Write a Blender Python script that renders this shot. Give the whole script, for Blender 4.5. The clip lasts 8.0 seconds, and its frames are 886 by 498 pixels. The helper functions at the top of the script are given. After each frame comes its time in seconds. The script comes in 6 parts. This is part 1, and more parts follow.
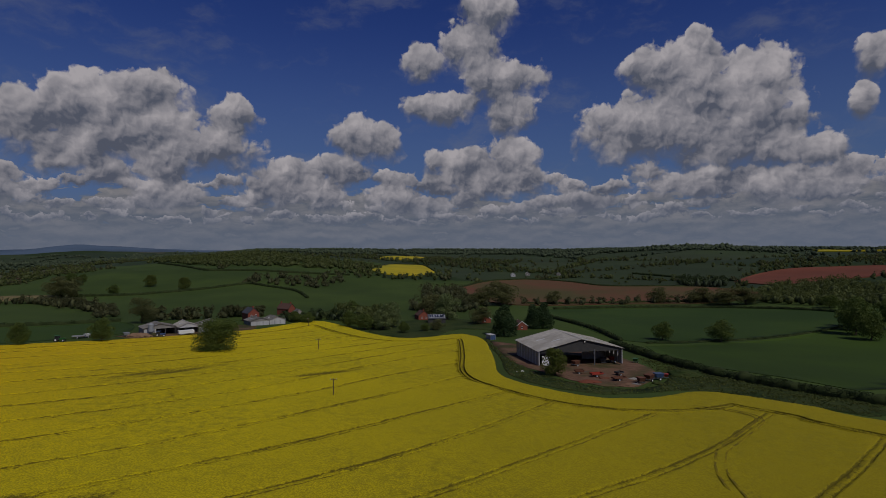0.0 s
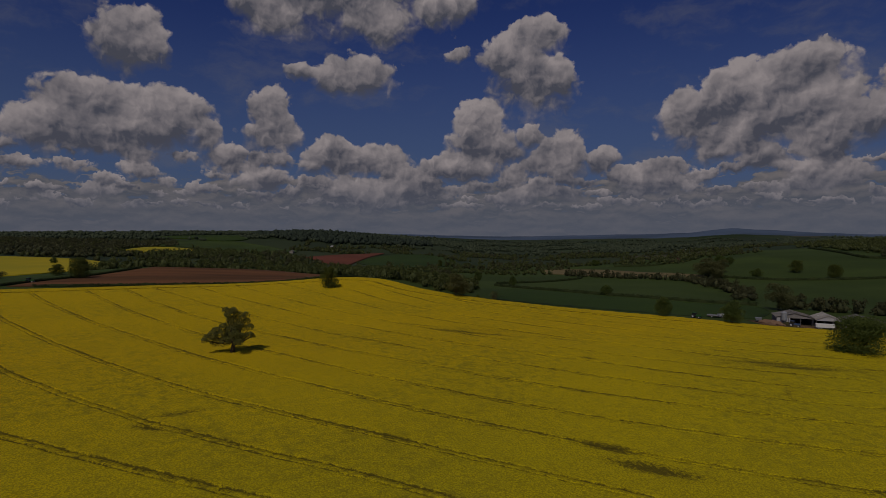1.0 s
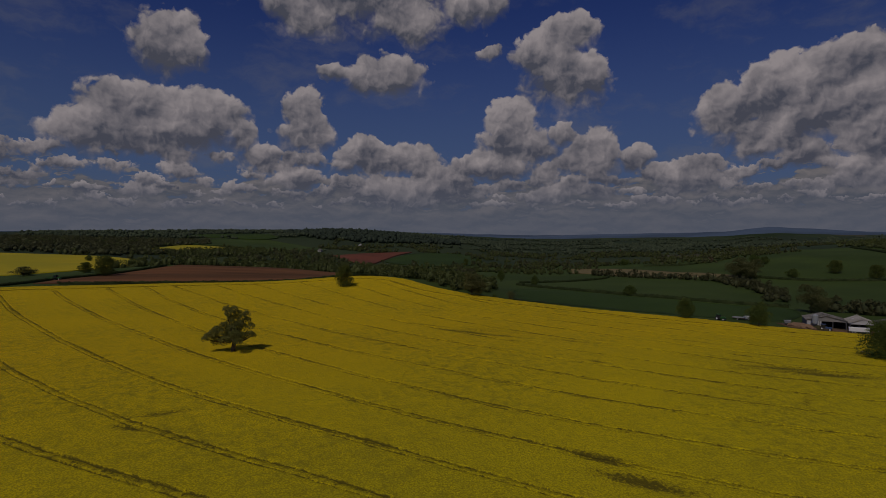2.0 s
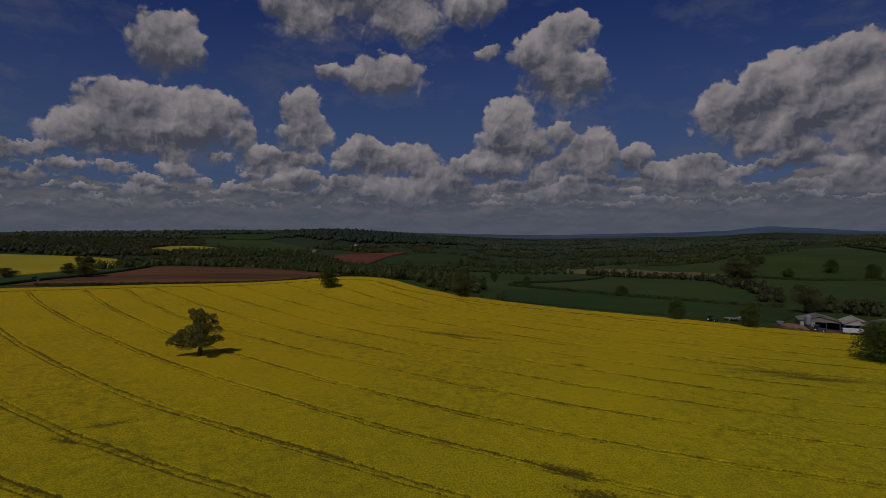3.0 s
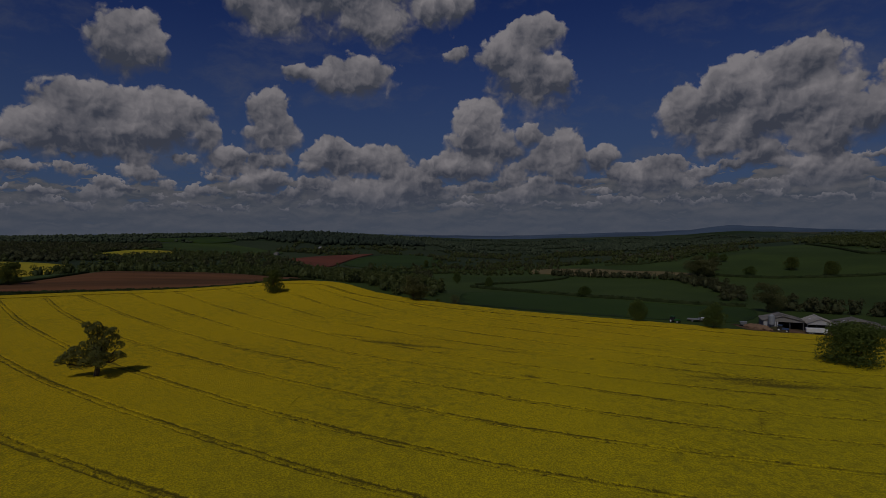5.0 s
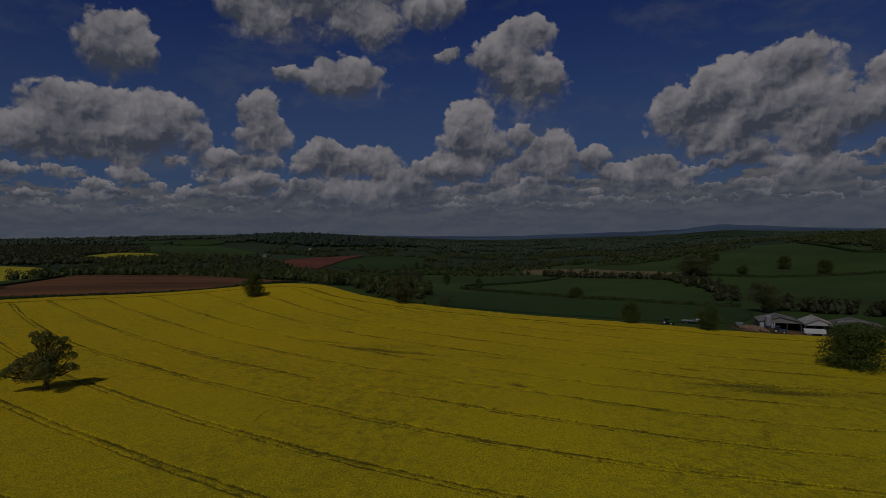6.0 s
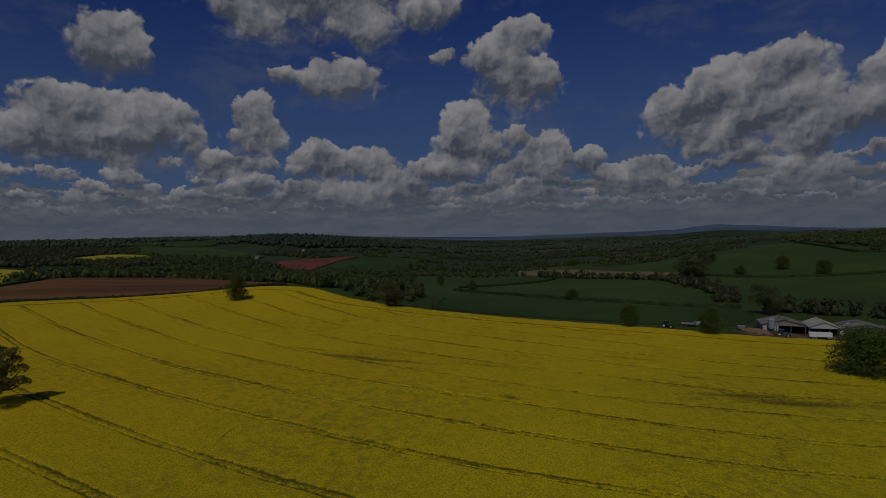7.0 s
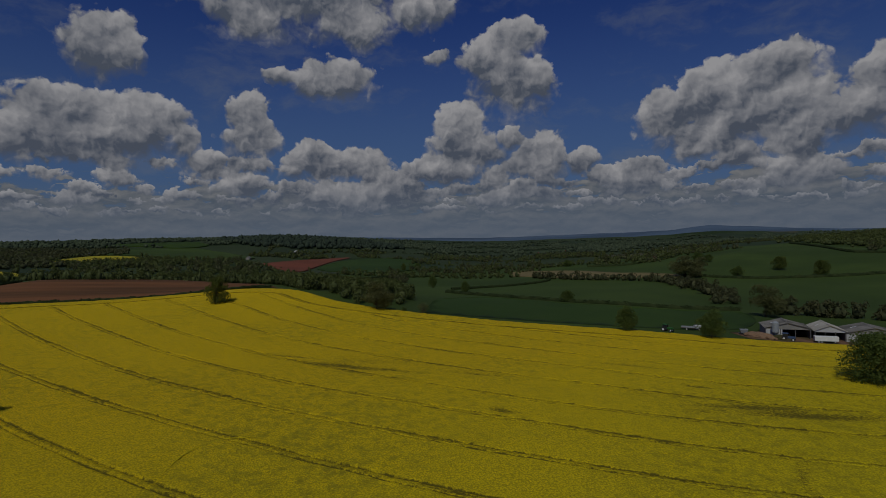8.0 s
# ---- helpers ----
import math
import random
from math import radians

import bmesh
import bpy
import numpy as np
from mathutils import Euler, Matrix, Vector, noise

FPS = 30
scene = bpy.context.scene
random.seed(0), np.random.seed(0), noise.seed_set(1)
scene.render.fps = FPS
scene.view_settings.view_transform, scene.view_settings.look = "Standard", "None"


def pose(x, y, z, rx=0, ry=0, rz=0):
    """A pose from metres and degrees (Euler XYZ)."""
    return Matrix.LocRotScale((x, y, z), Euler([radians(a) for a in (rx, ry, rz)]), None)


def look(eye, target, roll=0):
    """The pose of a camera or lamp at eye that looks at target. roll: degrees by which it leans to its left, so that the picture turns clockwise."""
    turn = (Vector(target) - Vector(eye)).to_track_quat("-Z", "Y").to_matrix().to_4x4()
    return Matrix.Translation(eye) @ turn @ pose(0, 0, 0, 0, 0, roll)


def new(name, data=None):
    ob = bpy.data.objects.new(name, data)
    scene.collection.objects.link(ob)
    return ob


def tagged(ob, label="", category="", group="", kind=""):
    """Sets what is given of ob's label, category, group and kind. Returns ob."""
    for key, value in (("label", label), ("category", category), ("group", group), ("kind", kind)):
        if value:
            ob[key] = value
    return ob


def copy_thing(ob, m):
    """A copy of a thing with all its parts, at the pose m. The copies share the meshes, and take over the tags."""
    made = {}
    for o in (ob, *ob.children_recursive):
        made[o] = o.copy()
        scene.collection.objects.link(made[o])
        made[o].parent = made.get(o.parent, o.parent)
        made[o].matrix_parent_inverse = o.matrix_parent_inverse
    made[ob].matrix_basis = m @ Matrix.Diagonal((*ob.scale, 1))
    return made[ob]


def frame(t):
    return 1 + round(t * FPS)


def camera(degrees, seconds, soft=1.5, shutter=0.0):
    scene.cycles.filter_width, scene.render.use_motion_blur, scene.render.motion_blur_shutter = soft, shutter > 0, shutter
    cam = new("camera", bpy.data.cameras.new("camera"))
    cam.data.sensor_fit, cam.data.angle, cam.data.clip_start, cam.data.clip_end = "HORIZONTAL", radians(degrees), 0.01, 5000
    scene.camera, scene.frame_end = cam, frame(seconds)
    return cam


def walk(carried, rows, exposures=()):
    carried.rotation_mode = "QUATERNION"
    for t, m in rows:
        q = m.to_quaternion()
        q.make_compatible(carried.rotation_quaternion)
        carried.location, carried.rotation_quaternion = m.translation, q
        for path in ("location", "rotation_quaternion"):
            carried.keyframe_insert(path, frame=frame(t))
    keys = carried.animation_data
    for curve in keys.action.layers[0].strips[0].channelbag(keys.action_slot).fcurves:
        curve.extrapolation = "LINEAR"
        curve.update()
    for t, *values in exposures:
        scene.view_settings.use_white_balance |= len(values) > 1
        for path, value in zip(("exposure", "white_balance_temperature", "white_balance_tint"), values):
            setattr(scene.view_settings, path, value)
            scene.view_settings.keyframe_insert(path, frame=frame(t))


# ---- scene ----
cam = camera(76.5, 8.0, 0.9)
METRES, EYE, TILT, LEAN, TURN = 82.2, 38.475, -2.07, 1.74, 0.0
ROWS = [
    (0.0, 0.0, 0.0, 0.0, -0.05, 2.02, -1.42),
    (0.5, -0.0011, 0.0447, 0.0002, 40.64, -0.48, -2.66),
    (1.0, 0.0509, 0.1276, 0.0068, 60.34, -1.94, -2.52),
    (1.5, 0.0615, 0.1888, 0.0093, 63.52, -2.21, -2.51),
    (3.0, 0.0231, 0.3501, 0.0099, 63.39, -2.19, -2.39),
    (3.5, -0.004, 0.3998, 0.0086, 62.77, -2.16, -2.29),
    (4.0, -0.0311, 0.4437, 0.0079, 61.95, -2.08, -2.19),
    (4.5, -0.0643, 0.4899, 0.007, 61.05, -2.01, -2.08),
    (6.0, -0.1871, 0.6273, 0.0012, 59.59, -1.82, -1.59),
    (6.5, -0.2323, 0.6712, 0.0004, 59.34, -1.78, -1.49),
    (7.0, -0.2792, 0.714, -0.0007, 59.15, -1.73, -1.43),
    (7.5, -0.3287, 0.7567, -0.0035, 58.89, -1.67, -1.44),
    (8.0, -0.378, 0.7998, -0.0056, 58.59, -1.62, -1.4),
]
walk(cam, [(t, pose(0, 0, EYE, TILT, LEAN, TURN) @ pose(METRES * x, METRES * y, METRES * z, 90 + pitch, roll, yaw)) for t, x, y, z, yaw, pitch, roll in ROWS],
     [(0.0, -1.33, 6500, 11), (0.5, -1.62, 6700, 13), (1.0, -1.9, 6950, 16), (1.5, -1.88, 6900, 16), (3.0, -1.92, 6650, 14), (3.5, -1.92, 6550, 13), (4.0, -1.96, 6500, 12), (4.5, -2.17, 6470, 12),
      (6.0, -2.33, 6400, 10), (6.5, -2.3, 6380, 8.5), (7.0, -2.1, 6360, 7), (7.5, -1.83, 6350, 5.5), (8.0, -1.68, 6350, 4)])

# ---- sky and sun ----
SUN_DIR = Vector((0.62, -0.78, 1.22)).normalized()
world = bpy.data.worlds.new("sky")
scene.world = world
world.use_nodes = True
WT = world.node_tree
WT.nodes.clear()


def wn(kind, **sets):
    n = WT.nodes.new(kind)
    for key, value in sets.items():
        setattr(n, key, value)
    return n


def wmath(op, a, b=None, c=None, clamp=False):
    n = WT.nodes.new("ShaderNodeMath")
    n.operation, n.use_clamp = op, clamp
    for i, v in enumerate((a, b, c)):
        if v is None:
            continue
        if isinstance(v, (int, float)):
            n.inputs[i].default_value = v
        else:
            WT.links.new(v, n.inputs[i])
    return n.outputs[0]


def wvec(op, a, b=None, c=None, out=0):
    n = WT.nodes.new("ShaderNodeVectorMath")
    n.operation = op
    for i, v in enumerate((a, b, c)):
        if v is None:
            continue
        if isinstance(v, tuple):
            n.inputs[i].default_value = v
        else:
            WT.links.new(v, n.inputs[i])
    return n.outputs[out]


def wramp(value, lo, hi):
    n = WT.nodes.new("ShaderNodeMapRange")
    n.interpolation_type = "SMOOTHSTEP"
    WT.links.new(value, n.inputs["Value"])
    n.inputs["From Min"].default_value, n.inputs["From Max"].default_value = lo, hi
    return n.outputs["Result"]


def wnoise(vector, scale, detail, rough, lac=2.0):
    n = WT.nodes.new("ShaderNodeTexNoise")
    n.noise_dimensions = "2D"
    WT.links.new(vector, n.inputs["Vector"])
    n.inputs["Scale"].default_value, n.inputs["Detail"].default_value = scale, detail
    n.inputs["Roughness"].default_value, n.inputs["Lacunarity"].default_value = rough, lac
    return n


def wmix(fac, a, b):
    n = WT.nodes.new("ShaderNodeMix")
    n.data_type = "RGBA"
    if isinstance(fac, (int, float)):
        n.inputs[0].default_value = fac
    else:
        WT.links.new(fac, n.inputs[0])
    for i, v in ((6, a), (7, b)):
        if isinstance(v, tuple):
            n.inputs[i].default_value = v
        else:
            WT.links.new(v, n.inputs[i])
    return n.outputs[2]


sky = wn("ShaderNodeTexSky", sky_type="NISHITA", sun_disc=False, sun_elevation=math.asin(SUN_DIR.z), sun_rotation=math.atan2(SUN_DIR.x, SUN_DIR.y), altitude=100, air_density=1.0, dust_density=0.3, ozone_density=3.0)
ways = WT.nodes.new("ShaderNodeSeparateXYZ")
WT.links.new(wn("ShaderNodeTexCoord").outputs["Generated"], ways.inputs[0])
azimuth = wmath("MULTIPLY", wmath("ARCTAN2", wmath("MULTIPLY", ways.outputs[0], -1.0), ways.outputs[1]), 57.2958)
elevation = wmath("MULTIPLY", wmath("ARCSINE", ways.outputs[2]), 57.2958)
flat = WT.nodes.new("ShaderNodeCombineXYZ")
WT.links.new(azimuth, flat.inputs[0])
WT.links.new(elevation, flat.inputs[1])
FLAT = flat.outputs[0]
# ragged outlines: the clouds' coordinates are bent at two scales
bend = wvec("SUBTRACT", wnoise(FLAT, 0.22, 3, 0.5).outputs["Color"], (0.5, 0.5, 0.5))
fine = wvec("SUBTRACT", wnoise(FLAT, 0.9, 3, 0.5).outputs["Color"], (0.5, 0.5, 0.5))
BENT = wvec("ADD", wvec("MULTIPLY_ADD", bend, (2.4, 1.8, 0), FLAT), wvec("MULTIPLY", fine, (0.7, 0.6, 0)))
field, weight, lift, heaps = None, None, None, 0


def puff(az, el, wide, high, thick=1.0):
    """One heap of a cumulus cloud: its middle and half sizes in degrees."""
    global field, weight, lift, heaps, BENT
    heaps += 1
    if heaps % 3 == 0:
        # chains the heaps one after another
        link = WT.nodes.new("ShaderNodeCombineXYZ")
        WT.links.new(wmath("ADD", field, wmath("ADD", lift, weight)), link.inputs[2])
        BENT = wvec("ADD", BENT, link.outputs[0])
    wide, high = wide * 1.3, high * 1.3
    q = wvec("MULTIPLY_ADD", BENT, (1 / wide, 1 / high, 0), (-az / wide, -el / high, 0))
    near = wmath("SUBTRACT", thick, wvec("LENGTH", q, out=1))
    split = WT.nodes.new("ShaderNodeSeparateXYZ")
    WT.links.new(q, split.inputs[0])
    w = wmath("POWER", wmath("MAXIMUM", near, 0.0), 2.0)
    field = near if field is None else wmath("MAXIMUM", field, near)
    weight = w if weight is None else wmath("ADD", weight, w)
    lift = wmath("MULTIPLY", w, split.outputs[1]) if lift is None else wmath("MULTIPLY_ADD", w, split.outputs[1], lift)


# tower
puff(-23.5, 16.3, 3.8, 2.6)
puff(-28.8, 13.2, 3.6, 4.0)
puff(-20.5, 16.4, 2.6, 1.9)
puff(-24.5, 13.0, 5.0, 3.4)
puff(-24.7, 18.8, 1.3, 1.3)
puff(-19.2, 10.9, 5.4, 3.4)
puff(-27.5, 10.0, 6.4, 3.4)
puff(-33.0, 8.0, 2.7, 1.9)
# low heaps under the tower
puff(-25.6, 5.8, 6.2, 1.5)
puff(-32.6, 5.2, 4.3, 1.7)
puff(-36.7, 6.5, 1.1, 0.9)
puff(-15.0, 4.4, 2.7, 1.1)
# edge
puff(-37.5, 15.2, 1.4, 2.1)
puff(-36.9, 11.4, 1.1, 1.5)
# torn cloud
puff(-4.5, 22.8, 2.8, 1.9)
puff(-2.8, 19.9, 3.1, 2.3)
puff(-5.6, 16.2, 4.0, 2.6)
puff(-7.0, 13.2, 2.8, 2.1)
puff(1.9, 18.1, 2.2, 1.8)
puff(-0.4, 14.1, 4.3, 1.5)
# round heap
puff(7.6, 10.8, 3.5, 2.3)
# middle heaps
puff(-2.7, 8.6, 4.0, 1.7)
puff(-7.0, 9.3, 2.5, 2.1)
puff(-5.0, 6.5, 6.5, 2.0)
# wide cloud
puff(33.3, 13.0, 2.5, 2.0)
puff(36.3, 10.9, 3.4, 2.5)
puff(27.3, 14.0, 3.5, 1.8)
puff(29.1, 11.2, 5.1, 2.8)
puff(33.5, 8.8, 4.5, 2.2)
puff(20.5, 12.1, 2.3, 2.0)
puff(23.5, 9.3, 5.5, 2.0)
# low row
puff(26.5, 7.6, 3.0, 1.6)
puff(30.4, 6.6, 2.4, 1.5)
puff(26.3, 5.0, 3.3, 1.5)
puff(15.9, 7.5, 3.0, 1.5)
puff(10.4, 7.9, 2.8, 1.9)
puff(14.8, 5.9, 5.5, 1.9)
puff(4.8, 5.2, 3.4, 1.7)
puff(1.9, 4.3, 2.9, 1.1)
puff(21.3, 10.1, 2.1, 2.6)
puff(28.5, 9.8, 6.4, 2.4)
puff(33.0, 11.4, 4.0, 2.6)
# high cloud
puff(72.5, 23.0, 10.5, 3.8)
puff(67.0, 20.3, 4.5, 2.0)
puff(77.0, 20.6, 4.5, 1.8)
puff(60.6, 21.8, 3.4, 1.9)
# small cloud under it
puff(68.7, 15.6, 4.2, 1.8)
puff(74.7, 15.6, 1.9, 0.8)
puff(70.4, 15.0, 3.3, 1.3)
# round cloud
puff(89.0, 16.7, 3.1, 2.7)
puff(89.3, 17.7, 2.2, 1.8)
# long cloud
puff(92.0, 11.5, 4.2, 1.8)
puff(87.0, 10.8, 4.6, 2.4)
puff(93.3, 8.9, 5.8, 2.3)
puff(82.9, 9.3, 1.4, 1.5)
puff(89.0, 9.4, 6.2, 2.2)
puff(81.0, 7.6, 1.7, 1.3)
# small heap
puff(77.4, 11.9, 1.8, 2.0)
puff(76.9, 9.8, 2.6, 2.0)
# tall cloud
puff(51.0, 19.2, 2.5, 1.9)
puff(53.3, 17.0, 3.4, 2.5)
puff(51.1, 14.3, 4.4, 2.9)
puff(48.6, 14.7, 2.2, 2.1)
puff(58.9, 17.5, 1.1, 0.8)
# below it
puff(56.3, 10.7, 2.9, 2.5)
puff(55.8, 8.8, 4.0, 2.2)
puff(58.1, 6.8, 4.3, 1.4)
puff(51.5, 9.7, 1.4, 1.0)
# long row
puff(71.6, 8.3, 2.2, 1.4)
puff(69.5, 7.2, 6.2, 1.8)
puff(63.9, 5.2, 3.4, 1.6)
puff(66.8, 4.2, 7.4, 1.7)
puff(78.6, 5.3, 3.1, 1.2)
# far row
puff(48.4, 7.6, 2.8, 2.2)
puff(44.6, 7.2, 1.9, 1.2)
puff(49.6, 6.6, 3.3, 1.2)
puff(52.5, 3.9, 2.8, 1.1)
puff(48.0, 4.0, 2.2, 1.0)
puff(39.4, 5.0, 3.0, 1.5)
def heap_row(el, gap, high, seed):
    """A row of small far heaps, one in each stretch of azimuth, with its own place and size."""
    global field, weight, lift
    split = WT.nodes.new("ShaderNodeSeparateXYZ")
    WT.links.new(wvec("MULTIPLY_ADD", wvec("SUBTRACT", wnoise(FLAT, 1.6, 4, 0.6).outputs["Color"], (0.5, 0.5, 0.5)), (1.8, 0.9, 0), BENT), split.inputs[0])
    for half in (0.0, 0.5):
        along_ = wmath("ADD", wmath("DIVIDE", split.outputs[0], gap), half)
        n = WT.nodes.new("ShaderNodeTexWhiteNoise")
        n.noise_dimensions = "1D"
        WT.links.new(wmath("ADD", wmath("FLOOR", along_), seed + half * 31), n.inputs["W"])
        chance = WT.nodes.new("ShaderNodeSeparateXYZ")
        WT.links.new(n.outputs["Color"], chance.inputs[0])
        x = wmath("SUBTRACT", wmath("FRACT", along_), wmath("MULTIPLY_ADD", chance.outputs[0], 0.36, 0.32))
        size = wmath("MULTIPLY_ADD", chance.outputs[2], 0.6, 0.45)
        y = wmath("DIVIDE", wmath("SUBTRACT", split.outputs[1], wmath("MULTIPLY_ADD", chance.outputs[1], high * 1.6, el - high * 0.8)), wmath("MULTIPLY", size, high * 1.3))
        q = WT.nodes.new("ShaderNodeCombineXYZ")
        WT.links.new(wmath("DIVIDE", x, wmath("MULTIPLY", size, 0.5)), q.inputs[0])
        WT.links.new(y, q.inputs[1])
        near = wmath("SUBTRACT", 0.9, wvec("LENGTH", q.outputs[0], out=1))
        w = wmath("POWER", wmath("MAXIMUM", near, 0.0), 2.0)
        field = wmath("MAXIMUM", field, near)
        weight = wmath("ADD", weight, w)
        lift = wmath("MULTIPLY_ADD", w, y, lift)


heap_row(6.6, 7.0, 1.1, 3.0)
heap_row(5.2, 5.4, 0.85, 11.0)
heap_row(4.0, 4.6, 0.65, 23.0)
heap_row(3.0, 3.8, 0.42, 37.0)


def cells(vector, scale, detail, rough, smooth):
    n = WT.nodes.new("ShaderNodeTexVoronoi")
    n.voronoi_dimensions, n.feature = "2D", "SMOOTH_F1"
    WT.links.new(vector, n.inputs["Vector"])
    n.inputs["Scale"].default_value, n.inputs["Detail"].default_value = scale, detail
    n.inputs["Roughness"].default_value, n.inputs["Smoothness"].default_value = rough, smooth
    return n.outputs["Distance"]


soft = wnoise(FLAT, 0.3, 3, 0.5).outputs["Fac"]
crisp = wnoise(FLAT, 1.3, 5, 0.6).outputs["Fac"]
CURLED = wvec("MULTIPLY_ADD", wnoise(FLAT, 0.6, 3, 0.5).outputs["Color"], (1.8, 1.3, 0), FLAT)
UP_LEFT = wvec("ADD", CURLED, (0.22, 0.34, 0))
# cauliflower knobs at two sizes, and the same a little further towards the light
big_knobs, big_above = cells(CURLED, 0.27, 1.0, 0.5, 0.5), cells(wvec("ADD", CURLED, (0.5, 0.8, 0)), 0.27, 1.0, 0.5, 0.5)
knobs, above = cells(CURLED, 0.62, 2.2, 0.55, 0.35), cells(UP_LEFT, 0.62, 2.2, 0.55, 0.35)


def wfit(value, lo, hi):
    """0 to 1 between two bounds, of which the upper may be a socket."""
    return wmath("DIVIDE", wmath("SUBTRACT", value, lo), hi, clamp=True)


height = wmath("DIVIDE", lift, wmath("MAXIMUM", weight, 0.02))
heap = wmath("ADD", field, wmath("ADD", wmath("MULTIPLY_ADD", big_knobs, -0.34, 0.165), wmath("ADD", wmath("MULTIPLY_ADD", knobs, -0.24, 0.14), wmath("MULTIPLY_ADD", crisp, 0.16, -0.08))))
heap = wmath("MINIMUM", wmath("MULTIPLY_ADD", field, 3.0, 0.3), heap)
# tops are crisp, bases fade out
vague = wmath("MULTIPLY_ADD", wramp(height, 0.4, -0.5), 0.34, 0.1)
solid = wfit(heap, 0.03, vague)
relief = wmath("ADD", wmath("MULTIPLY", wmath("SUBTRACT", big_above, big_knobs), 0.62), wmath("MULTIPLY", wmath("SUBTRACT", above, knobs), 0.38))
body = wmath("ADD", wmath("MULTIPLY_ADD", wramp(height, -0.65, 0.65), 0.62, 0.02), wmath("MULTIPLY_ADD", soft, 0.9, -0.45))
rim = wmath("MULTIPLY", wmath("MULTIPLY", wramp(heap, 0.5, 0.05), wramp(height, -0.1, 0.5)), 0.16)
bright = wmath("ADD", wmath("ADD", body, rim), wmath("ADD", relief, wmath("MULTIPLY_ADD", crisp, 0.36, -0.18)), clamp=True)


def far_deck(wide, high, lo, hi, shift, gain):
    """Rows of small flat-based heaps between two elevations: how much they cover, and how bright they are."""
    at = wvec("MULTIPLY_ADD", wvec("MULTIPLY_ADD", fine, (1.6, 0.5, 0), FLAT), (1 / wide, 1 / high, 0), (shift, shift * 1.7, 0))
    here, over = wnoise(at, 1.0, 5, 0.55).outputs["Fac"], wnoise(wvec("ADD", at, (0.05, 0.3, 0)), 1.0, 5, 0.55).outputs["Fac"]
    fill_ = wmath("ADD", here, wmath("MULTIPLY_ADD", wramp(elevation, hi, lo), 0.34, -0.17))
    tone = wmath("ADD", wmath("MULTIPLY_ADD", wmath("SUBTRACT", here, over), gain, 0.36), wmath("MULTIPLY_ADD", here, 1.2, -0.6), clamp=True)
    return wmath("MULTIPLY", wramp(fill_, 0.46, 0.54), wramp(elevation, hi + 1.0, hi - 1.5)), tone


mid_cover, mid_bright = far_deck(4.2, 1.3, 3.0, 7.0, 0.3, 1.6)
low_cover, low_bright = far_deck(2.6, 0.5, 1.6, 6.0, 5.1, 2.4)
deck = wmix(mid_cover, wmix(low_cover, (1.9, 2.6, 3.8, 1), wmix(low_bright, (2.0, 2.4, 3.1, 1), (5.4, 5.1, 5.3, 1))), wmix(mid_bright, (2.0, 2.35, 3.0, 1), (5.6, 5.3, 5.4, 1)))
deck_cover = wmath("MAXIMUM", wmath("MAXIMUM", mid_cover, low_cover), wmath("MULTIPLY", wramp(elevation, 5.0, 1.0), 0.85))
cloud = wmix(bright, (1.9, 2.15, 2.95, 1), (8.9, 8.4, 8.8, 1))
wisps = wmath("MULTIPLY", wramp(wnoise(wvec("MULTIPLY", BENT, (0.6, 1.5, 0)), 0.16, 5, 0.62).outputs["Fac"], 0.5, 0.78), 0.3)
blue = wvec("MULTIPLY", sky.outputs[0], (0.27, 0.39, 0.93))
clear = wmix(wisps, wmix(wmath("MULTIPLY", wramp(elevation, 24.0, 1.0), 0.72), blue, (1.75, 2.9, 4.9, 1)), (3.4, 3.7, 4.5, 1))
behind = wmix(deck_cover, clear, deck)
front = wmix(solid, behind, cloud)
veiled = wmix(wmath("MULTIPLY", wramp(elevation, 6.5, 0.3), 0.8), front, (2.55, 3.1, 4.3, 1))
back = wn("ShaderNodeBackground")
WT.links.new(veiled, back.inputs["Color"])
back.inputs["Strength"].default_value = 0.1
WT.links.new(back.outputs[0], wn("ShaderNodeOutputWorld").inputs["Surface"])
world.cycles.sampling_method = "MANUAL"
world.cycles.sample_map_resolution = 512

sun = new("sun", bpy.data.lights.new("sun", "SUN"))
sun.data.energy, sun.data.angle, sun.data.color = 4.35, radians(0.55), (1.0, 0.95, 0.86)
sun.matrix_world = look(SUN_DIR * 100, (0, 0, 0))
tagged(sun, "the sun, high behind the flight", "sun", kind="structure")

# ---- materials ----
M = {}


